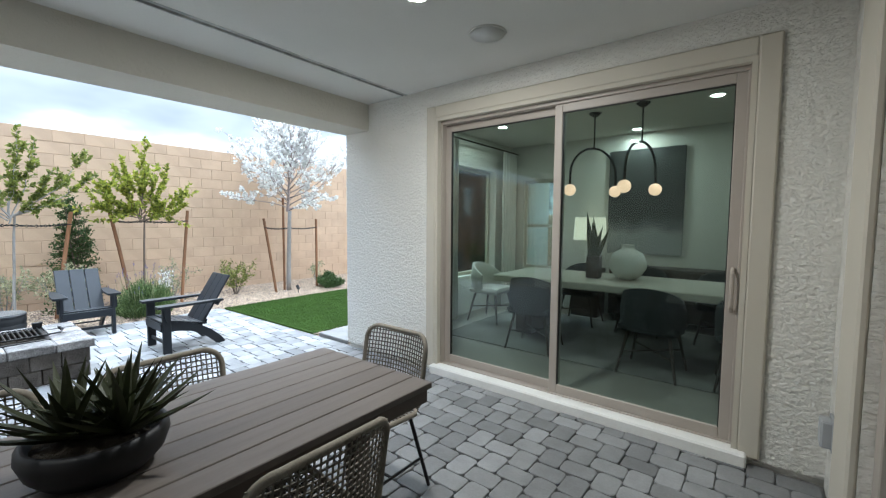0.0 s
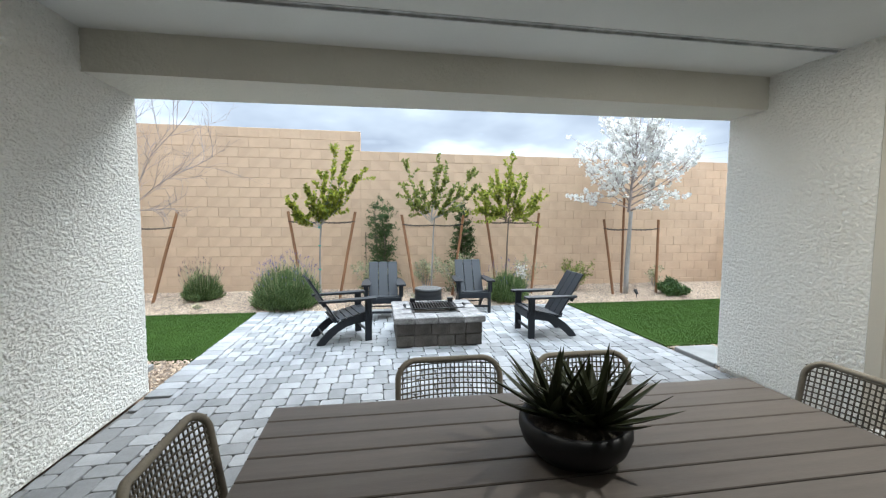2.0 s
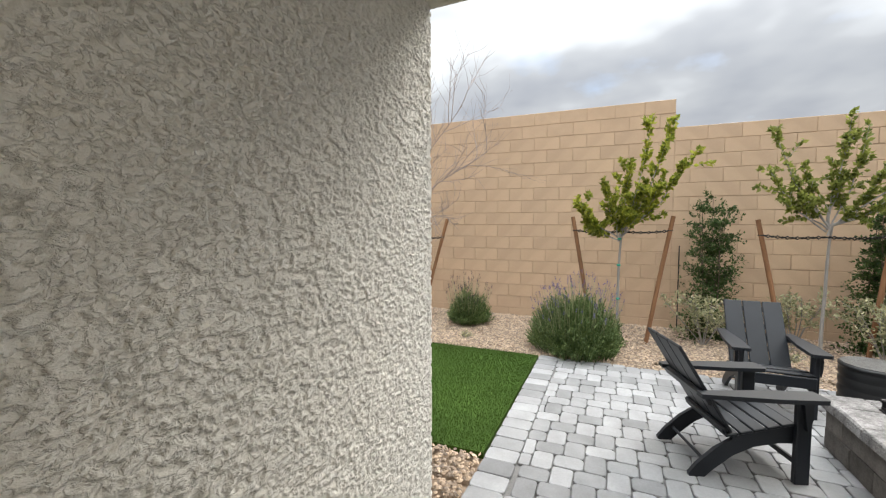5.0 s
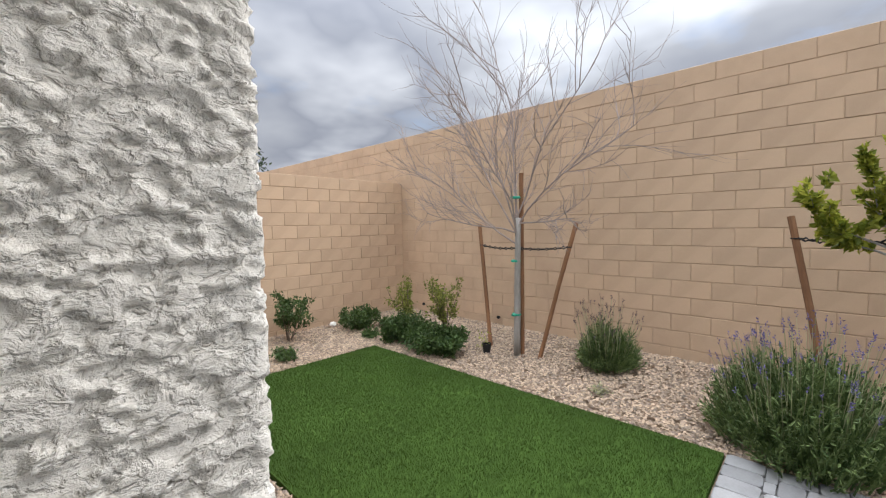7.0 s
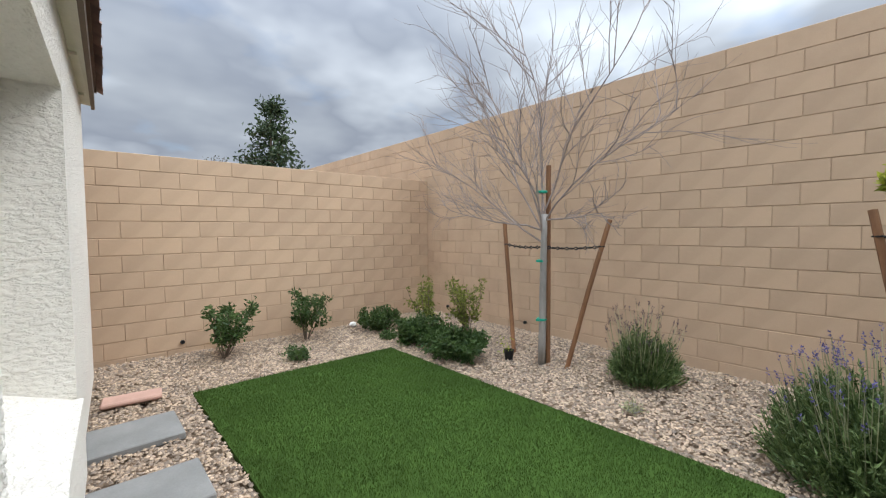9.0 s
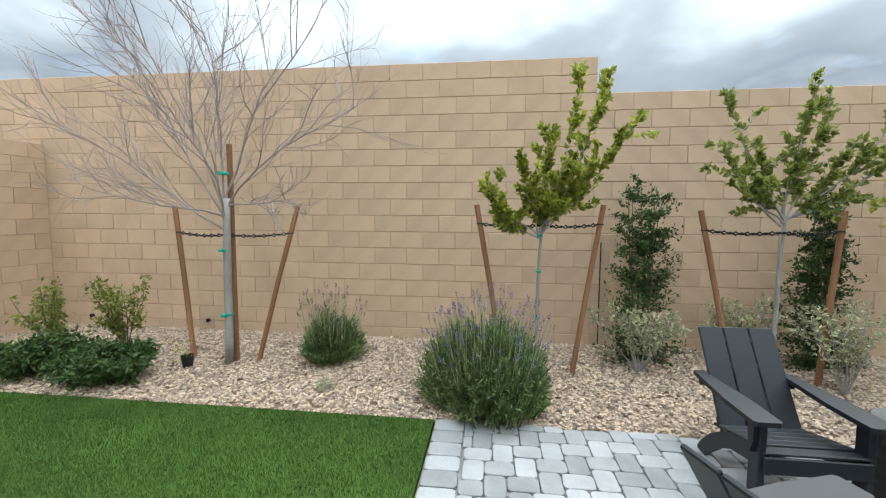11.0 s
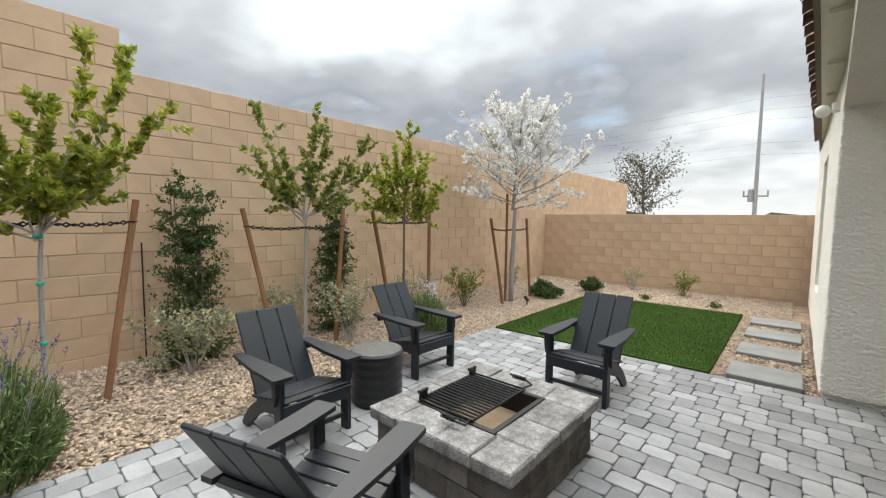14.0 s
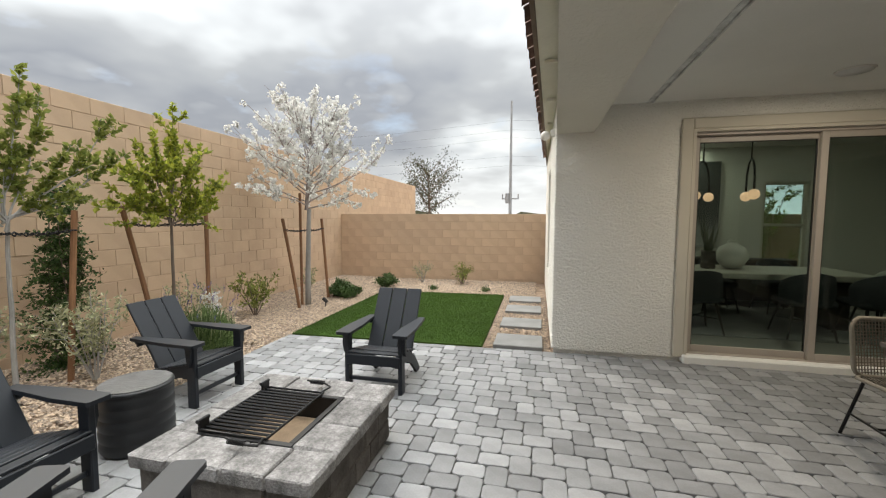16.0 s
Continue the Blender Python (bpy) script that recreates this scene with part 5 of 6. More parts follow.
# three young leafy trees, staked
leafy_tree(-8.2, -1.45, 1.40, 2.9, 0.10, LEAF_LIME, [(0.35, 2.88, 0.1), (0.62, 2.85, 0.0), (0.83, 2.42, 0.1), (-0.55, 1.80, 0.1), (-0.20, 2.1, 0.15), (0.1, 2.35, -0.1), (0.45, 1.95, 0.15), (-0.35, 1.55, 0.0), (0.25, 2.0, 0.0), (0.05, 1.65, 0.1)], 0.084, 3300, 11, "young staked tree with bright lime-green leaves", BARK_GREY, (0.55, 1.0, 1.35))
ties(None, -2.06, -0.80, -8.45, 1.62, (-8.2, -1.45), STAKE, 0.30, -8.25)
leafy_tree(-8.2, 0.68, 1.50, 2.7, 0.09, LEAF_MID, [(-0.55, 2.62, 0.0), (0.12, 2.72, 0.1), (0.30, 2.6, 0.0), (0.85, 2.50, 0.1), (0.95, 2.15, 0.1), (-0.55, 2.1, 0.1), (-0.2, 2.2, -0.1), (0.45, 2.15, 0.1), (0.1, 2.3, 0.0), (-0.3, 1.85, 0.1), (0.5, 1.8, 0.1)], 0.075, 2700, 12, "young staked tree with upright grey-green leafy branches", BARK_GREY)
ties(None, 0.11, 1.37, -8.45, 1.57, (-8.2, 0.68), STAKE, 0.26, -8.25)
leafy_tree(-8.2, 2.20, 1.52, 2.8, 0.13, LEAF_LIME, [(0.1, 2.85, 0.0), (-0.25, 2.45, 0.1), (0.4, 2.4, 0.1), (-0.55, 2.0, 0.1), (0.65, 1.95, 0.1), (0.2, 2.2, 0.15), (-0.2, 2.0, -0.1), (-0.6, 1.7, 0.1), (0.7, 1.75, 0.0), (0.3, 1.75, 0.15), (-0.25, 1.7, 0.1), (0.05, 2.5, 0.1)], 0.078, 3400, 13, "young staked tree with a dense lime-green crown", BARK_BROWN)
ties(None, 1.84, 3.0, -8.45, 1.63, (-8.2, 2.20), STAKE, 0.22, -8.25)


def bare_tree():
    global rnd
    rnd = random.Random(21)
    x, y = -8.1, -4.62
    gz = ground_z(x, y)
    t = thing("bare_tree", "leafless young tree with fine grey branches tied to a stake", "tree", pose(x, y, gz))
    m = M()
    limb(m, (0, 0, -0.05), (0.0, 0, 1), 1.75, 0.045, 0.034, 0.015, 6, sides=8)
    part("trunk", m, BARK_GREY, t, smooth=True)
    def grow(tw, p, d, length, r, level):
        pts, dirs = limb(tw, p, d, length, r, r * 0.35, 0.12, 6, 0.03, 5 if level < 2 else 4)
        if level >= 3:
            return
        count = (0, 9, 10, 8)[level + 1] if level < 3 else 4
        for k in range(count):
            u = 0.2 + 0.8 * (k + rnd.random()) / count
            i = min(int(u * 6), 5)
            q = pts[i].lerp(pts[i + 1], u * 6 - i)
            v = (dirs[i] + rand_dir(0.15) * 0.75).normalized()
            grow(tw, q, v, length * rnd.uniform(0.34, 0.58), r * 0.5, level + 1)

    top = Vector((0, 0, 1.68))
    for dy, dz, L, dx in ((-1.0, 0.75, 1.9, 0.1), (-0.6, 1.0, 1.9, 0.3), (-0.25, 1.3, 2.2, -0.1), (0.12, 1.5, 2.3, 0.1), (0.45, 1.2, 2.1, -0.2), (0.85, 0.85, 1.9, 0.15), (-0.95, 0.25, 1.2, 0.3), (0.8, 0.2, 1.0, 0.2), (0.2, 0.9, 1.6, 0.5), (-0.2, 0.9, 1.5, -0.5)):
        tw = M()
        grow(tw, top - Vector((0, 0, rnd.uniform(0, 0.3))), Vector((dx, dy, dz)).normalized(), L * 0.92, 0.012, 1)
        part("branch", tw, TWIG, t, raw=True)
    for z in (0.50, 1.17, 1.95):
        part("tape", M().lathe([(0.052, z - 0.014), (0.058, z), (0.052, z + 0.014)], 12).box(0.03, 0.09, -0.02, 0.02, z - 0.01, z + 0.012), TAPE, t, "green nursery tape")
    st = thing("nursery_stake", "tall upright pale wooden nursery stake beside the bare tree", "stake", pose(x - 0.07, y + 0.035, gz))
    part("post", M().tube([(0, 0, -0.05), (0, 0, 2.25)], 0.028, 8), STAKE, st)


bare_tree()
ties(None, -5.46, -4.0, -8.45, 1.60, (-8.1, -4.62), STAKE, 0.36, -8.2, 0.29)


def blossom_tree():
    global rnd
    rnd = random.Random(31)
    x, y = -8.0, 4.77
    gz = ground_z(x, y)
    t = thing("blossom_tree", "young ornamental pear tree covered in white blossom", "tree", pose(x, y, gz))
    m = M()
    limb(m, (0, 0, -0.05), (0, 0, 1), 1.75, 0.052, 0.038, 0.012, 6, sides=8)
    part("trunk", m, BARK_GREY, t, smooth=True)
    fl = M()
    lead = M()
    spine, _ = limb(lead, (0, 0, 1.68), (0.02, 0.09, 1), 2.0, 0.034, 0.006, 0.03, 8, 0.05)
    part("leader", lead, TWIG, t)

    def cluster(q):
        n = rnd.randint(14, 20)
        for b in range(n):
            e = q + rand_dir() * rnd.uniform(0.01, 0.048)
            leaf_at(fl, e, rand_dir(0.3), 0.048, 0.050)

    for k in range(40):
        u = (k + 0.5) / 40
        a = k * 2.4 + rnd.uniform(-0.3, 0.3)
        rise = 0.34 + 0.55 * u + rnd.uniform(-0.15, 0.2)
        d = Vector((math.cos(a) * math.cos(rise), math.sin(a) * math.cos(rise), math.sin(rise)))
        L = (1.36 - 0.72 * u * u) * rnd.uniform(0.8, 1.12)
        i = int(u * 5.5)
        start = spine[i].lerp(spine[i + 1], u * 5.5 - i)
        tw = M()
        pts, dirs = limb(tw, start, d, L, 0.014 - 0.006 * u, 0.004, 0.05, 7, 0.045, 5)
        twigs = [(pts, dirs)]
        for j in range(5):
            i2 = rnd.randrange(2, 7)
            v = (dirs[i2] + rand_dir(0.25) * 0.8).normalized()
            twigs.append(limb(tw, pts[i2], v, L * rnd.uniform(0.22, 0.42), 0.006, 0.003, 0.06, 5, 0.05, 4))
        part("branch", tw, TWIG, t, raw=True)
        for ps, ds in twigs:
            for i3 in range(2 if len(ps) > 6 else 1, len(ps)):
                for c in range(1):
                    if rnd.random() < 0.74 - 0.22 * u:
                        cluster(ps[i3] + rand_dir() * rnd.uniform(0.0, 0.08))
    for p in spine[3:]:
        for c in range(2):
            cluster(p + rand_dir() * 0.06)
    part("crown", fl, BLOSSOM, t, "white blossom clusters", raw=True)


blossom_tree()
ties(None, 4.33, 5.60, -8.18, 1.50, (-8.0, 4.77), STAKE, 0.14, -7.98)
st = thing("nursery_stake", "upright brown wooden stake beside the blossom tree", "stake", pose(-8.09, 4.72, 0))
part("post", M().tube([(0, 0, -0.05), (0.0, 0, 1.95)], 0.024, 8), STAKE, st)


def climber(y, h, w, seed):
    """A dark evergreen trained against the wall."""
    global rnd
    rnd = random.Random(seed)
    x = WALL_X + 0.45
    t = thing("climbing_shrub", "tall narrow dark evergreen shrub trained on the block wall", "shrub", pose(x, y, ground_z(x, y)), "wall shrubs")
    m, lf = M(), M()
    stems = []
    for k in range(6):
        ps, ds = limb(m, (rnd.uniform(-0.05, 0.05), rnd.uniform(-0.12, 0.12), -0.03), (0, rnd.uniform(-0.05, 0.05), 1), h * rnd.uniform(0.65, 0.96), 0.011, 0.004, 0.025, 10)
        stems.append(ps)
    sprays = []
    for k in range(280):
        ps = rnd.choice(stems)
        i = min(10, int(11 * rnd.random() ** 1.25))
        u = i / 10
        d = Vector((rnd.uniform(-0.3, 0.6), rnd.choice((-1, 1)) * rnd.uniform(0.3, 1), rnd.uniform(-0.2, 0.7))).normalized()
        sp, _ = limb(m, ps[i], d, w * rnd.uniform(0.45, 1.25) * (1.15 - 0.62 * u), 0.003, 0.0015, 0.10, 4, 0.02, 4)
        sprays.append(sp)
    part("stem", m, BARK_BROWN, t)
    for k in range(7600):
        sp = rnd.choice(sprays)
        u = rnd.random() * 4
        i = min(int(u), 3)
        leaf_at(lf, sp[i].lerp(sp[i + 1], u - i) + rand_dir() * rnd.uniform(0, 0.055), rand_dir(0.3), 0.046, 0.024)
    part("foliage", lf, LEAF_DEEP, t, raw=True)


climber(-0.26, 2.0, 0.34, 41)
climber(1.45, 1.88, 0.30, 42)


def spiky_bush(x, y, r, h, seed, blue, n=1500, n_spike=150, name="lavender_bush"):
    """A dome of narrow blades with flower spikes."""
    global rnd
    rnd = random.Random(seed)
    t = thing(name, "rounded grey-green lavender bush with " + ("violet flower spikes" if blue else "dry brown flower spikes"), "bush", pose(x, y, ground_z(x, y)), "lavender bushes")
    lf, fl, stem = M(), M(), M()
    for k in range(int(n * 1.5)):
        a, e = rnd.uniform(0, 6.283), math.acos(1 - rnd.random() * 1.12)
        d = Vector((math.cos(a) * math.sin(e), math.sin(a) * math.sin(e), math.cos(e) + 0.12)).normalized()
        reach = rnd.uniform(0.5, 1.02) * (1 + 0.12 * math.sin(3 * a + seed))
        tip = Vector((d.x * r, d.y * r, max(0.03, d.z * h))) * reach
        up = (d * 0.6 + Vector((0, 0, 0.75)) + rand_dir() * 0.25).normalized()
        L = rnd.uniform(0.11, 0.20)
        p = tip - up * L * 0.7
        p.z = max(p.z, 0.0)
        s = up.orthogonal().normalized()
        lf.blade(p, up, s, L, 0.013)
        for j in range(4):
            q = p + up * L * (0.25 + 0.2 * j)
            leaf_at(lf, q, (up + rand_dir() * 0.9).normalized(), 0.052, 0.014)
    for k in range(n_spike):
        a, e = rnd.uniform(0, 6.283), math.acos(1 - rnd.random() * 0.62)
        d = Vector((math.cos(a) * math.sin(e), math.sin(a) * math.sin(e), math.cos(e)))
        p = Vector((d.x * r, d.y * r, d.z * h)) * 0.9
        up = (d * 0.4 + Vector((0, 0, 1)) + rand_dir() * 0.15).normalized()
        q = p + up * rnd.uniform(0.16, 0.38)
        stem.tube([p, q], 0.0022, 3)
        for j in range(7):
            leaf_at(fl, q + up * 0.007 * j + rand_dir() * 0.005, (rand_dir() + up).normalized(), 0.02, 0.011)
    part("foliage", lf, LEAF_SAGE, t, raw=True)
    tagged(part("flower_stalk", stem, LEAF_OLIVE, t, raw=True), kind="stuff")
    tagged(part("blossom", fl, FLOWER_BLUE if blue else FLOWER_DRY, t, raw=True), kind="stuff")


spiky_bush(-7.60, -1.92, 0.56, 0.64, 51, True, 3200, 170)
spiky_bush(-8.35, -3.60, 0.34, 0.46, 52, False, 1200, 90)
spiky_bush(-7.65, 2.05, 0.40, 0.50, 53, True, 1200, 50)


def shrub(name, label, x, y, w, h, mat, leaf_len, n, seed, stems=7, bare=0.25, group="small shrubs", base=0.0):
    """A loose shrub: stems that fork, with leaves towards their ends."""
    global rnd
    rnd = random.Random(seed)
    t = thing(name, label, "shrub", pose(x, y, ground_z(x, y)), group)
    lf = M()
    tips = []
    for k in range(stems):
        m = M()
        a = k * 6.283 / stems + rnd.uniform(-0.4, 0.4)
        lean = rnd.uniform(0.1, 1.25) * w / max(h, 0.1)
        pts, dirs = limb(m, (0.02 * math.cos(a), 0.02 * math.sin(a), -0.02), Vector((math.cos(a) * lean, math.sin(a) * lean, 1)).normalized(), h * rnd.uniform(0.7, 1.0), 0.008, 0.003, 0.09, 6, 0.0, 5)
        tips.append(pts)
        for j in range(3):
            i = rnd.randrange(2, 6)
            ps, ds = limb(m, pts[i], (dirs[i] + rand_dir(0.1) * 0.9).normalized(), h * rnd.uniform(0.2, 0.4), 0.004, 0.002, 0.1, 4, 0.0, 4)
            tips.append(ps)
        part("stem", m, BARK_BROWN if mat != LEAF_OLIVE else BARK_GREY, t)
    for k in range(int(n * (1.25 if mat == LEAF_OLIVE else 2.0))):
        ps = rnd.choice(tips)
        u = (bare + (1 - bare) * rnd.random()) * (len(ps) - 1)
        i = min(int(u), len(ps) - 2)
        p = ps[i].lerp(ps[i + 1], u - i) + rand_dir() * rnd.uniform(0, 0.07)
        p.z = max(p.z, 0.01)
        leaf_at(lf, p, rand_dir(0.25), leaf_len * 1.1, leaf_len * 0.5)
    part("foliage", lf, mat, t, raw=True)


OLIVE = "pale olive-grey shrub with thin stems in the gravel"
GREEN = "small green leafy shrub in the gravel"
LOW = "low dark green spreading shrub on the gravel"
shrub("olive_shrub", OLIVE, -8.40, -0.42, 0.42, 0.68, LEAF_OLIVE, 0.055, 800, 61, 9, 0.3)
shrub("olive_shrub", OLIVE, -8.75, 0.62, 0.36, 0.70, LEAF_OLIVE, 0.055, 560, 62, 8, 0.4)
shrub("olive_shrub", OLIVE, -8.10, 1.22, 0.36, 0.88, LEAF_OLIVE, 0.052, 760, 63, 10, 0.3)
shrub("olive_shrub", OLIVE, -8.55, 2.75, 0.34, 0.75, LEAF_OLIVE, 0.050, 360, 64, 8, 0.35)
shrub("green_shrub", GREEN, -8.35, 3.80, 0.30, 0.66, LEAF_MID, 0.055, 420, 65, 8, 0.25)
shrub("green_shrub", GREEN, -8.70, 5.95, 0.25, 0.55, LEAF_OLIVE, 0.055, 200, 66, 6, 0.3)
shrub("green_shrub", GREEN, -6.72, 7.80, 0.20, 0.58, LEAF_OLIVE, 0.050, 190, 67, 6, 0.2)
shrub("green_shrub", GREEN, -5.72, 7.72, 0.22, 0.55, LEAF_MID, 0.050, 260, 68, 7, 0.2)
shrub("low_shrub", LOW, -7.72, 5.65, 0.75, 0.34, LEAF_DEEP, 0.06, 1500, 69, 14, 0.1)
shrub("low_shrub", LOW, -7.35, 6.95, 0.42, 0.34, LEAF_DEEP, 0.06, 800, 70, 12, 0.1)
shrub("low_shrub", LOW, -6.2, 6.85, 0.16, 0.08, LEAF_DEEP, 0.04, 120, 71, 8, 0.1)
shrub("low_shrub", LOW, -5.05, 6.85, 0.14, 0.08, LEAF_DEEP, 0.04, 100, 72, 8, 0.1)
shrub("green_shrub", GREEN, -5.45, -7.40, 0.40, 0.72, LEAF_DEEP, 0.065, 700, 73, 8, 0.3)
shrub("green_shrub", GREEN, -6.55, -7.55, 0.34, 0.75, LEAF_DEEP, 0.06, 600, 74, 8, 0.3)
shrub("low_shrub", LOW, -7.60, -7.30, 0.48, 0.40, LEAF_DEEP, 0.06, 1000, 75, 13, 0.1)
shrub("low_shrub", LOW, -6.10, -6.72, 0.20, 0.16, LEAF_DEEP, 0.05, 260, 76, 10, 0.1)
shrub("low_shrub", LOW, -7.45, -6.80, 0.24, 0.10, LEAF_DEEP, 0.05, 200, 77, 10, 0.1)
shrub("low_shrub", LOW, -7.60, -6.20, 0.80, 0.44, LEAF_DEEP, 0.065, 2000, 78, 15, 0.1)
shrub("low_shrub", LOW, -7.55, -5.42, 0.85, 0.44, LEAF_DEEP, 0.065, 2100, 79, 15, 0.1)
shrub("green_shrub", GREEN, -8.05, -6.60, 0.26, 0.82, LEAF_MID, 0.055, 380, 80, 7, 0.35)
shrub("green_shrub", GREEN, -8.20, -5.95, 0.32, 0.85, LEAF_MID, 0.055, 520, 81, 9, 0.3)
shrub("garden_shrub", "tall loose yellow-green shrub outside the dining room window", 0.15, 7.55, 0.85, 2.4, LEAF_MID, 0.075, 2200, 84, 16, 0.15)
shrub("dry_tuft", "small dry brown tuft in the gravel", -7.62, -3.38, 0.14, 0.09, LEAF_OLIVE, 0.03, 120, 82, 8, 0.0)
shrub("dry_tuft", "small dry brown tuft in the gravel", -8.05, 0.35, 0.25, 0.16, LEAF_OLIVE, 0.03, 140, 83, 9, 0.0)
pot = thing("nursery_pot", "small black nursery pot with a green sprout in the gravel", "pot", pose(-7.95, -4.98, ground_z(-7.95, -4.98)))
part("pot", M().lathe([(0.045, -0.02), (0.06, 0.09), (0.064, 0.10), (0.055, 0.10), (0.05, 0.06)], 16), RUBBER, pot)
mb = M()
for k in range(30):
    leaf_at(mb, Vector((rnd.uniform(-0.04, 0.1), rnd.uniform(-0.12, 0.04), rnd.uniform(0.06, 0.26))), rand_dir(0.3), 0.04, 0.02)
tagged(part("sprout", mb, LEAF_LIME, pot), kind="stuff")
drip = thing("drip_pipe", "thin black irrigation pipe against the block wall", "pipe", pose(WALL_X + 0.02, -0.62, 0))
part("pipe", M().tube([(0.0, 0, -0.02), (0.0, 0, 1.2)], 0.008, 6), RUBBER, drip)

bloom = thing("pale_bloom", "small plant with pale blue-white flower heads by the chairs", "plant", pose(-7.85, 2.42, ground_z(-7.85, 2.42)))
mb = M()
for k in range(7):
    mb.tube([(0, 0, 0), (rnd.uniform(-0.04, 0.04), rnd.uniform(-0.05, 0.05), 0.3), (rnd.uniform(-0.08, 0.08), rnd.uniform(-0.1, 0.1), 0.46)], 0.004, 4)
part("stem", mb, LEAF_SAGE, bloom)
mb = M()
for k in range(160):
    leaf_at(mb, Vector((rnd.gauss(0, 0.035), rnd.gauss(0, 0.05), rnd.uniform(0.36, 0.62))), rand_dir(0.3), 0.045, 0.035)
tagged(part("flower_head", mb, BLOSSOM, bloom, "pale blue-white flower heads"), kind="stuff")


def garden_spotlight(x, y, turn):
    g = thing("garden_spotlight", "small black landscape spotlight on a spike in the gravel", "light", pose(x, y, ground_z(x, y), 0, 0, turn), "garden spotlights")
    part("spike", M().tube([(0, 0, -0.05), (0, 0, 0.07)], 0.009, 8), RUBBER, g)
    tilt = pose(0, 0, 0.075, 0, 55)
    head = M().lathe([(0.018, -0.045), (0.028, -0.03), (0.030, 0.04), (0.034, 0.05), (0.034, 0.06)], 14)
    head.v = [tuple(tilt @ Vector(q)) for q in head.v]
    body = part("lamp_head", head, RUBBER, g, smooth=True)
    lens = M().lathe([(0.027, 0.055), (0.001, 0.057)], 14)
    lens.v = [tuple(tilt @ Vector(q)) for q in lens.v]
    part("lens", lens, GREY_PLASTIC, body)


garden_spotlight(-7.66, 4.78, 170)
garden_spotlight(-7.85, 2.24, 190)


def wall_outlet(m):
    """A capped black pipe end standing out of the block wall."""
    d = thing("drain_outlet", "black plastic pipe end low on the block wall", "pipe", m, "drain outlets")
    turned = pose(0, 0, 0, 0, 90)
    tube = M().lathe([(0.020, -0.02), (0.020, 0.022), (0.026, 0.024), (0.026, 0.036), (0.018, 0.038), (0.016, 0.01)], 14)
    tube.v = [tuple(turned @ Vector(q)) for q in tube.v]
    part("pipe_end", tube, RUBBER, d, smooth=True)


wall_outlet(pose(WALL_X, -5.667, 0.09))
wall_outlet(pose(WALL_X, -7.415, 0.10))
wall_outlet(pose(-5.10, SOUTH_Y, 0.10, 0, 0, 90))
rock = M().ball((0, 0, 0.03), 0.055, 8, 0.7)
rr = random.Random(77)
rock.v = [(x * rr.uniform(0.85, 1.2), y * rr.uniform(0.8, 1.1), z * rr.uniform(0.9, 1.1)) for x, y, z in rock.v]
o = solid("rock", rock, CURB, "single pale rounded rock among the shrubs", "rock")
o.matrix_basis = pose(-7.42, -7.78, ground_z(-7.42, -7.78))

# ---- stepping slabs ----
for y in (3.32, 4.22, 5.16, 6.03):
    s = M().box(-0.29, 0.29, -0.25, 0.25, -0.03, 0.028, 0.008)
    o = solid("stepping_slab", s, SLATE, "grey rectangular stepping slab set in gravel", "slab")
    o["group"] = "stepping slabs"
    o.matrix_basis = pose(-4.19, y, -0.024, 0, 0, rnd.uniform(-1, 1))
for y in (-5.70, -4.74, -3.80, -2.86):
    s = M().box(-0.29, 0.29, -0.25, 0.25, -0.03, 0.028, 0.008)
    o = solid("stepping_slab", s, SLATE, "grey rectangular stepping slab set in gravel", "slab")
    o["group"] = "stepping slabs"
    o.matrix_basis = pose(-4.435, y, -0.024, 0, 0, rnd.uniform(-1, 1))
s = M().box(-0.22, 0.22, -0.11, 0.11, 0.0, 0.04, 0.012)
o = solid("splash_block", s, PINK_SLAB, "pinkish flat concrete slab lying on the gravel", "slab")
o.matrix_basis = pose(-4.48, -6.48, -0.012, 0, 0, -6)

# ---- beyond the walls ----
pole = thing("utility_pole", "tall grey steel utility pole with cross arm and transformer", "pole", pose(-8.2, 62, 0))
part("mast", M().tube([(0, 0, 0), (0, 0, 19.5)], [0.28, 0.14], 10), POLE, pole)
part("cross_arm", M().box(-1.3, 1.3, -0.1, 0.1, 4.6, 4.8, 0.02), POLE, pole)
part("transformer", M().lathe([(0.25, 4.0), (0.3, 4.1), (0.3, 5.5), (0.2, 5.6)], 12, (-0.5, 0, 0)), POLE, pole)
for x in (-1.2, 1.2):
    part("insulator", M().tube([(x, 0, 4.8), (x, 0, 5.4)], 0.1, 8), POLE, pole)
for z, sag in ((14.0, 1.6), (15.2, 1.6), (16.6, 1.6), (11.2, 1.2), (9.8, 1.2)):
    w = thing("power_line", "thin dark overhead power line", "cable", pose(-8.2, 62, z), "power lines")
    part("wire", M().tube([(-70 + 140 * k / 24, 0, -sag * math.sin(math.pi * (k % 12) / 12)) for k in range(25)], 0.010, 4), STEEL, w)


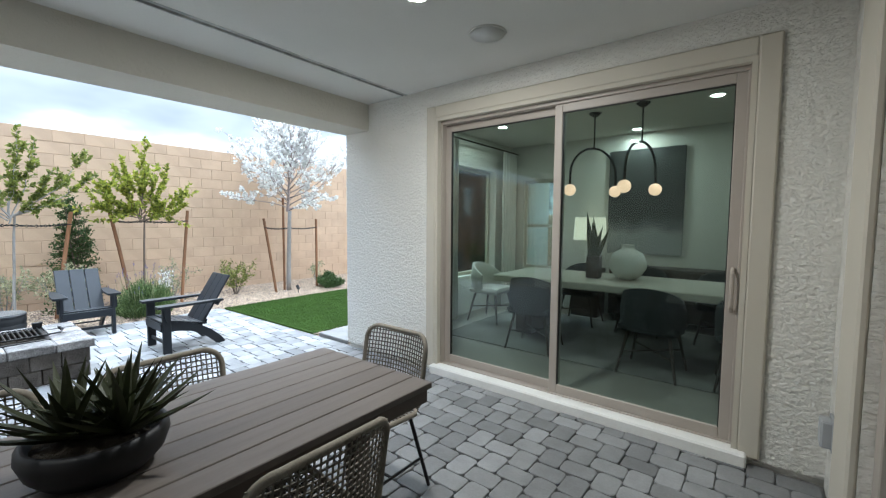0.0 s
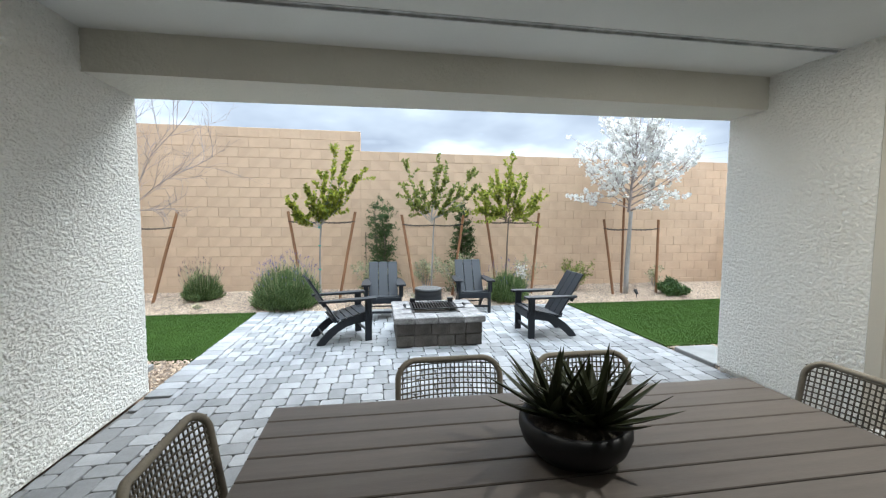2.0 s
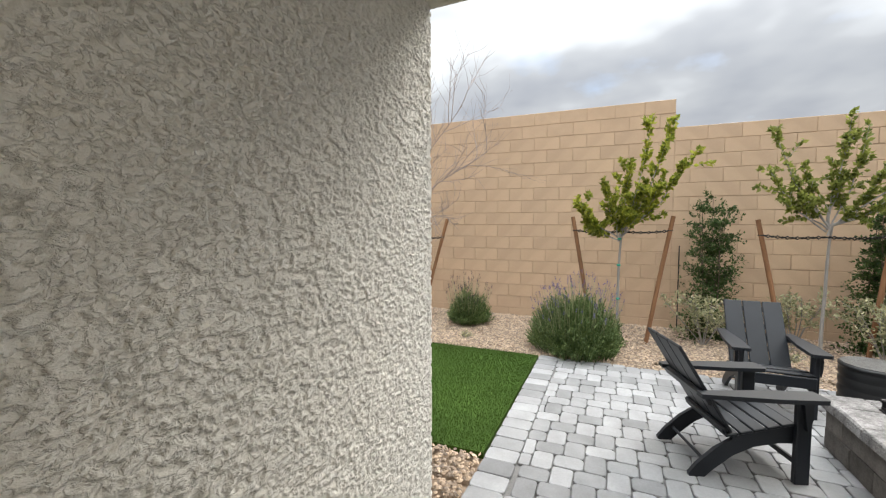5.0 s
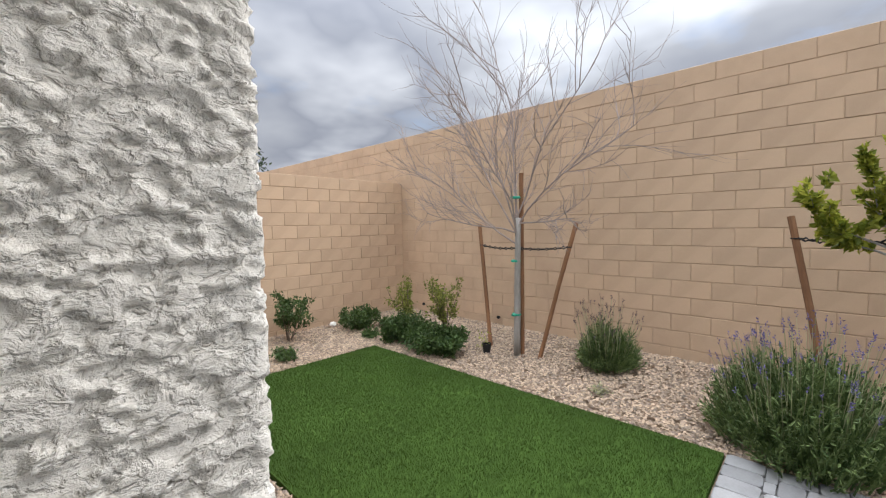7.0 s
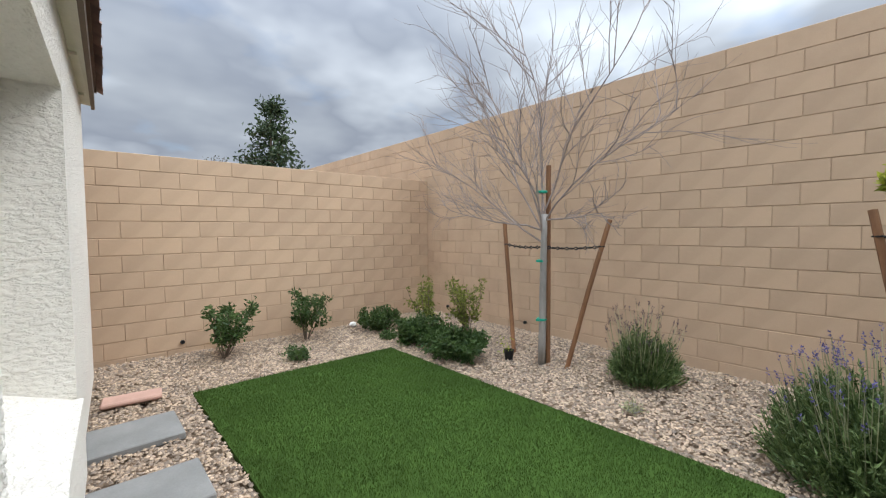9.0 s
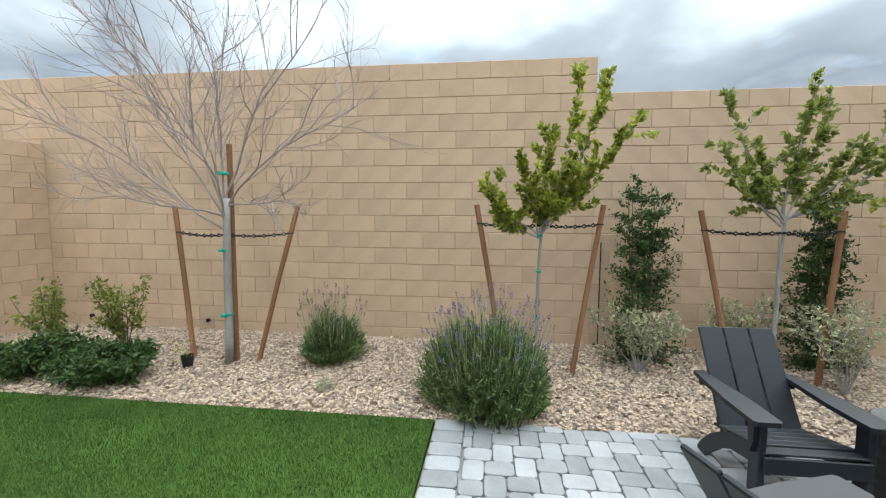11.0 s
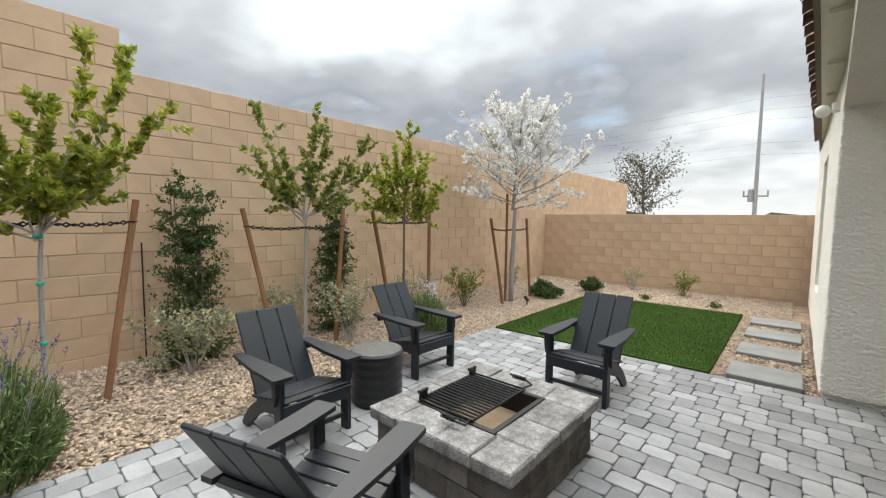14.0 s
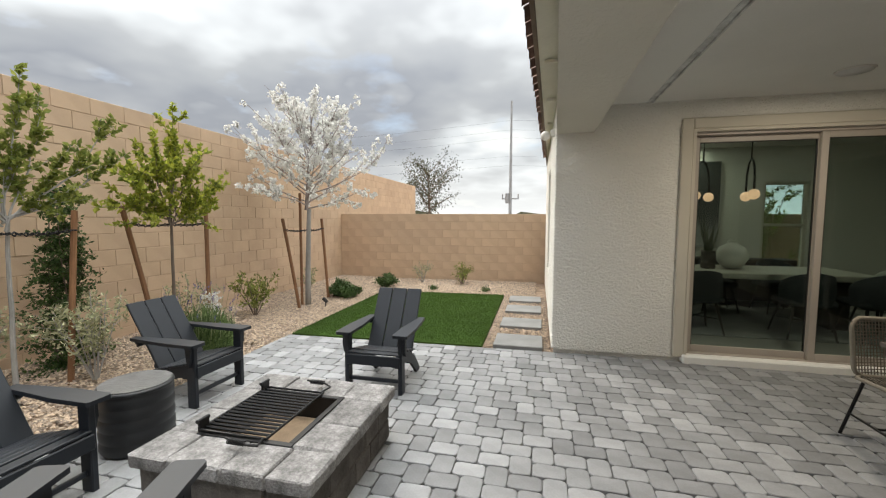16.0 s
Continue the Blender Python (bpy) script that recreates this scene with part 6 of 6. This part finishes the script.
def far_tree(name, label, x, y, h, w, z0, mat, n, leaf_len, seed, conical):
    global rnd
    rnd = random.Random(seed)
    t = thing(name, label, "tree", pose(x, y, 0))
    m, lf = M(), M()
    limb(m, (0, 0, 0), (0, 0, 1), h * 0.9, 0.16, 0.03, 0.03, 8)
    ends = []
    for k in range(34):
        u = rnd.random()
        z = z0 + (h * 0.95 - z0) * u
        reach = w * ((1 - u) * 0.9 + 0.1 if conical else 0.5 + 0.5 * math.sin(math.pi * min(1, u * 1.1))) * rnd.uniform(0.6, 1.1)
        a = rnd.uniform(0, 6.283)
        d = Vector((math.cos(a), math.sin(a), 0.15 if conical else 0.9)).normalized()
        pts, _ = limb(m, (0, 0, z * 0.95), d, reach, 0.03, 0.008, 0.08, 5)
        ends += pts[1:]
    for k in range(n):
        p = rnd.choice(ends) + rand_dir() * rnd.random() * w * 0.22
        leaf_at(lf, p, rand_dir(), leaf_len, leaf_len * 0.5)
    part("trunk", m, BARK_BROWN, t)
    part("crown", lf, mat, t, raw=True)


far_tree("distant_tree", "sparse olive-brown tree beyond the block wall", -11.2, 25.0, 5.1, 3.3, 1.2, FAR_LEAF, 3000, 0.15, 91, False)
far_tree("distant_tree", "sparse olive-brown tree beyond the block wall", -13.6, 25.5, 3.6, 2.2, 1.0, FAR_LEAF, 2200, 0.18, 92, False)
far_tree("distant_conifer", "dark pine tree beyond the block wall", -12.9, -27.0, 10.0, 3.3, 3.0, PINE, 3800, 0.30, 93, True)
far_tree("distant_tree", "bare thin treetop beyond the block wall", -9.0, -24.0, 5.2, 1.2, 3.6, FAR_LEAF, 300, 0.12, 94, False)
mb = M()
mb.add([(-60 + 10 * k, 150, 0) for k in range(16)] + [(-60 + 10 * k, 150, 2.5 + 2.2 * math.sin(k * 1.3) + 1.5 * math.sin(k * 2.9)) for k in range(16)], [(k, k + 1, 17 + k, 16 + k) for k in range(15)])
solid("backdrop", mb, FAR_LEAF, "low dark distant hills", "hills", "structure")

# ---- lawns ----
nrng = np.random.default_rng(5)


def lawn(name, x0, x1, y0, y1):
    m = M()
    zs = [ground_z(x0, 0), ground_z(x1, 0)]
    m.add([(x0, y0, zs[0] - 0.005), (x1, y0, zs[1] - 0.005), (x1, y1, zs[1] - 0.005), (x0, y1, zs[0] - 0.005), (x0, y0, zs[0] - 0.05), (x1, y0, zs[1] - 0.05), (x1, y1, zs[1] - 0.05), (x0, y1, zs[0] - 0.05)],
          [(0, 1, 2, 3), (0, 4, 5, 1), (1, 5, 6, 2), (2, 6, 7, 3), (3, 7, 4, 0)])
    bed = solid(name, m, TURF_BED, "strip of dense bright artificial turf", "lawn", "structure")
    n = int((x1 - x0) * (y1 - y0) * 13000)
    px, py = nrng.uniform(x0, x1, n), nrng.uniform(y0, y1, n)
    pz = -0.0085 * np.maximum(0, -2 - px) - 0.006
    a, L, lean = nrng.uniform(0, 6.283, n), nrng.uniform(0.014, 0.028, n), nrng.uniform(0.0, 0.55, n)
    b = a + nrng.uniform(-1, 1, n)
    sx, sy = np.cos(a) * 0.0019, np.sin(a) * 0.0019
    base = np.stack([px, py, pz], 1)
    v = np.empty((n, 3, 3))
    v[:, 0], v[:, 1] = base + np.stack([sx, sy, 0 * sx], 1), base - np.stack([sx, sy, 0 * sx], 1)
    v[:, 2] = base + np.stack([np.cos(b) * lean * L, np.sin(b) * lean * L, L * np.sqrt(1 - lean ** 2)], 1)
    me = bpy.data.meshes.new("grass")
    me.from_pydata(v.reshape(-1, 3).tolist(), [], np.arange(3 * n).reshape(-1, 3).tolist())
    me.materials.append(TURF)
    o = new("grass", me)
    o.parent = bed
    tagged(o, kind="stuff")


lawn("lawn_north", LAWN_X, -4.62, 3.075, 6.46)
lawn("lawn_south", LAWN_X, -4.93, -6.36, -2.325)

# ---- gravel ----
def stones(areas, density, size, seed):
    r = np.random.default_rng(seed)
    pts = []
    for x0, x1, y0, y1 in areas:
        n = int((x1 - x0) * (y1 - y0) * density)
        pts.append(np.stack([r.uniform(x0, x1, n), r.uniform(y0, y1, n)], 1))
    p = np.concatenate(pts)
    n = len(p)
    oct_v = np.array([(1, 0, 0), (0.3, 0.9, 0.1), (-0.8, 0.5, -0.1), (-0.9, -0.4, 0.1), (0.2, -1, 0), (0.1, 0.05, 0.75), (-0.3, -0.1, 0.68)], float)
    faces = np.array([(0, 1, 5), (1, 2, 6), (1, 6, 5), (2, 3, 6), (3, 4, 6), (4, 5, 6), (4, 0, 5)])
    s = r.uniform(0.5, 1.3, (n, 1, 3)) * size * np.array([1, 0.75, 0.7])
    v = oct_v[None] * s * (1 + r.uniform(-0.22, 0.22, (n, 7, 3)))
    ca, sa = np.cos(t := r.uniform(0, 6.283, n))[:, None], np.sin(t)[:, None]
    tilt = r.uniform(-0.5, 0.5, (n, 1))
    x, y, z = v[:, :, 0] * ca - v[:, :, 1] * sa, v[:, :, 0] * sa + v[:, :, 1] * ca, v[:, :, 2]
    z = z + x * tilt * 0.5
    gz = -0.0085 * np.maximum(0, -2 - p[:, 0]) + 0.05 * np.clip((-7.2 - p[:, 0]) / 1.8, 0, 1)
    out = np.stack([x + p[:, :1], y + p[:, 1:], z + gz[:, None] - 0.018 + r.uniform(-0.012, 0.008, (n, 1))], 2)
    f = (faces[None] + (np.arange(n) * 7)[:, None, None]).reshape(-1, 3)
    me = bpy.data.meshes.new("gravel")
    me.from_pydata(out.reshape(-1, 3).tolist(), [], f.tolist())
    me.materials.append(GRAVEL)
    return tagged(new("gravel", me), "loose tan, pink and grey crushed gravel", "gravel", "", "stuff")


stones([(-9.18, LAWN_X - 0.01, -7.98, 8.38), (LAWN_X, -4.0, 6.48, 8.38), (-4.60, -3.82, 3.08, 6.48), (LAWN_X, -4.05, -7.98, -6.38), (-4.92, -4.05, -6.38, -2.33)], 2100, 0.0195, 8)

# ---- block walls ----
BL, BH = 0.4064, 0.2032


def block_mesh(length, name, mat=None):
    """A block seen from its front (+x), with chamfered arrises and no back."""
    L, H, c, d = length / 2 - 0.0035, BH / 2 - 0.0042, 0.0035, 0.02
    m = M()
    m.add([(0, -L + c, -H + c), (0, L - c, -H + c), (0, L - c, H - c), (0, -L + c, H - c), (-c, -L, -H), (-c, L, -H), (-c, L, H), (-c, -L, H), (-d, -L, -H), (-d, L, -H), (-d, L, H), (-d, -L, H)],
          [(0, 1, 2, 3), (4, 5, 1, 0), (5, 6, 2, 1), (6, 7, 3, 2), (7, 4, 0, 3), (8, 9, 5, 4), (9, 10, 6, 5), (10, 11, 7, 6), (11, 8, 4, 7)])
    return m


full_block, half_block = block_mesh(BL, "block").raw("block", BLOCK), block_mesh(BL / 2, "block").raw("block", BLOCK)


def block_wall(core, m, length, z0, courses, near, shift=0):
    """Blocks in running bond on a wall's face; m puts local y along the wall and local x out of it. near: the stretch built piece by piece."""
    rest = M()
    for k in range(courses):
        z = z0 - BH * (k + 0.5)
        y = 0.0
        first = (k + shift) % 2
        while y < length - 0.01:
            L = BL / 2 if (first and y == 0.0) else min(BL, length - y)
            mid = y + L / 2
            jx = 0.0015 * math.sin(mid * 37 + k * 11)
            if near[0] < mid < near[1] and near[2] < z < near[3] and (abs(L - BL) < 1e-6 or abs(L - BL / 2) < 1e-6):
                o = new("block", full_block if L > 0.3 else half_block)
                o.parent = core
                o.matrix_basis = m @ pose(jx, mid, z)
            else:
                b = block_mesh(L, "block")
                rest.add([m @ Vector((p[0] + jx, p[1] + mid, p[2] + z)) for p in b.v], b.f)
            y += L
    if rest.v:
        o = part("blocks", rest, BLOCK_REST, core, raw=True)
        tagged(o, kind="stuff")


TOP = 3.335
long_wall = solid("garden_wall_west", M().box(WALL_X - 0.2, WALL_X - 0.007, -22.0, STEP_Y, -0.1, TOP - 0.004).box(WALL_X - 0.2, WALL_X - 0.007, STEP_Y, 15.3, -0.1, TOP - 2 * BH - 0.004), MORTAR, "tall tan concrete block garden wall stepping down once", "wall", "structure")
# the higher stretch runs south from the step, the lower one north
block_wall(long_wall, pose(WALL_X, STEP_Y, 0) @ Matrix.Diagonal((1, -1, 1, 1)), 21.0, TOP, 17, (0, 3.6, 0.3, 3.0), 0)
block_wall(long_wall, pose(WALL_X, STEP_Y, 0), 16.0, TOP - 2 * BH, 15, (0, 4.2, 0.3, 3.0), 0)
south_wall = solid("garden_wall_south", M().box(WALL_X, -1.0, SOUTH_Y - 0.2, SOUTH_Y - 0.007, -0.1, 2.45 - 0.004), MORTAR, "tan concrete block garden wall at the end of the lawn", "wall", "structure")
block_wall(south_wall, pose(WALL_X, SOUTH_Y, 0, 0, 0, 90) @ Matrix.Diagonal((1, -1, 1, 1)), 8.0, 2.45, 13, (0.1, 5.3, 0, 3), 1)
north_wall = solid("garden_wall_north", M().box(WALL_X, 4.4, NORTH_Y + 0.007, NORTH_Y + 0.2, -0.1, 1.64 - 0.004), MORTAR, "low tan concrete block garden wall beyond the lawn", "wall", "structure")
block_wall(north_wall, pose(WALL_X, NORTH_Y, 0, 0, 0, -90), 13.4, 1.64, 9, (0.1, 5.6, 0, 3), 0)

# ---- pavers ----
# Two stones in an interlocking stepped bond: an upright one (A) and a lying one (B), with a border course along the lawn.
AW, AH, BW, BHT = 0.136, 0.188, 0.20, 0.136


def paver(length, width, seed):
    """A tumbled paver: worn round corners, slightly wavy sides and a soft rolled edge."""
    r = random.Random(seed)
    L, W = length / 2 - 0.0012, width / 2 - 0.0012
    c = min(0.026, L * 0.45, W * 0.45)
    ring = []
    for sx, sy in ((1, 1), (-1, 1), (-1, -1), (1, -1)):
        corner = [(L, W - c), (L - 0.3 * c, W - 0.3 * c), (L - c, W)]
        ring += [(sx * x, sy * y) for x, y in (corner if sx * sy > 0 else corner[::-1])]
    ring = [(x + r.uniform(-0.003, 0.003), y + r.uniform(-0.003, 0.003)) for x, y in ring]
    n = len(ring)
    m = M()
    m.add([(x * 0.92, y * 0.92, 0.0) for x, y in ring] + [(x * 0.98, y * 0.98, -0.0035) for x, y in ring] + [(x, y, -0.026) for x, y in ring],
          [tuple(range(n))] + [(a + k, a + n + k, a + n + (k + 1) % n, a + (k + 1) % n) for a in (0, n) for k in range(n)])
    return m


kinds = {(s, v): paver(*s, 100 + v + int(s[0] * 1000)) for s in ((AW, AH), (BW, BHT), (0.155, 0.225)) for v in range(3)}
meshes = {k: p.mesh("paver", PAVER) for k, p in kinds.items()}
prng = random.Random(3)
rest = M()
RX = (LAWN_X, EAST_X - 0.01)
RY = (-2.085, 3.0)


def lay(x0, x1, y0, y1, size, clip=True):
    if clip:
        x0, x1, y0, y1 = max(x0, RX[0]), min(x1, RX[1]), max(y0, RY[0] if x0 < FACE_S else PATIO_S + 0.01), min(y1, RY[1])
    if x1 - x0 < 0.035 or y1 - y0 < 0.035:
        return
    x, y = (x0 + x1) / 2, (y0 + y1) / 2
    if PX0 + 0.1 < x < PX1 - 0.1 and PY0 + 0.1 < y < PY1 - 0.1:
        return
    mt = pose(x, y, ground_z(x, y) + prng.uniform(-0.002, 0.002), prng.uniform(-0.5, 0.5), prng.uniform(-0.5, 0.5), prng.choice((0, 180)) + prng.uniform(-0.8, 0.8))
    whole = abs(x1 - x0 - size[0]) < 1e-6 and abs(y1 - y0 - size[1]) < 1e-6
    v = prng.randrange(3)
    if whole and -4.9 < x < -2.6 and -1.4 < y < 1.8:
        o = new("paver", meshes[size, v])
        o.parent = pavement
        o.matrix_basis = mt
    else:
        p = kinds[size, v] if whole else paver(x1 - x0, y1 - y0, 9)
        rest.add([mt @ Vector(q) for q in p.v], p.f)


# lattice steps (AW, BHT) and (-BW, AH)
for i in range(-70, 110):
    for j in range(-70, 110):
        x, y = -4.0 + i * AW - j * BW, 0.0 + i * BHT + j * AH
        if RX[0] - 0.5 < x < RX[1] + 0.1 and RY[0] - 0.3 < y < RY[1] + 0.1:
            lay(x, x + AW, y, y + AH, (AW, AH))
            lay(x + AW, x + AW + BW, y, y + BHT, (BW, BHT))
k = LAWN_X
while k < FACE_S - 0.05:
    lay(k, k + 0.155, -2.31, -2.085, (0.155, 0.225), False)
    k += 0.155
o = part("pavers", rest, PAVER_REST, pavement)
tagged(o, kind="stuff")
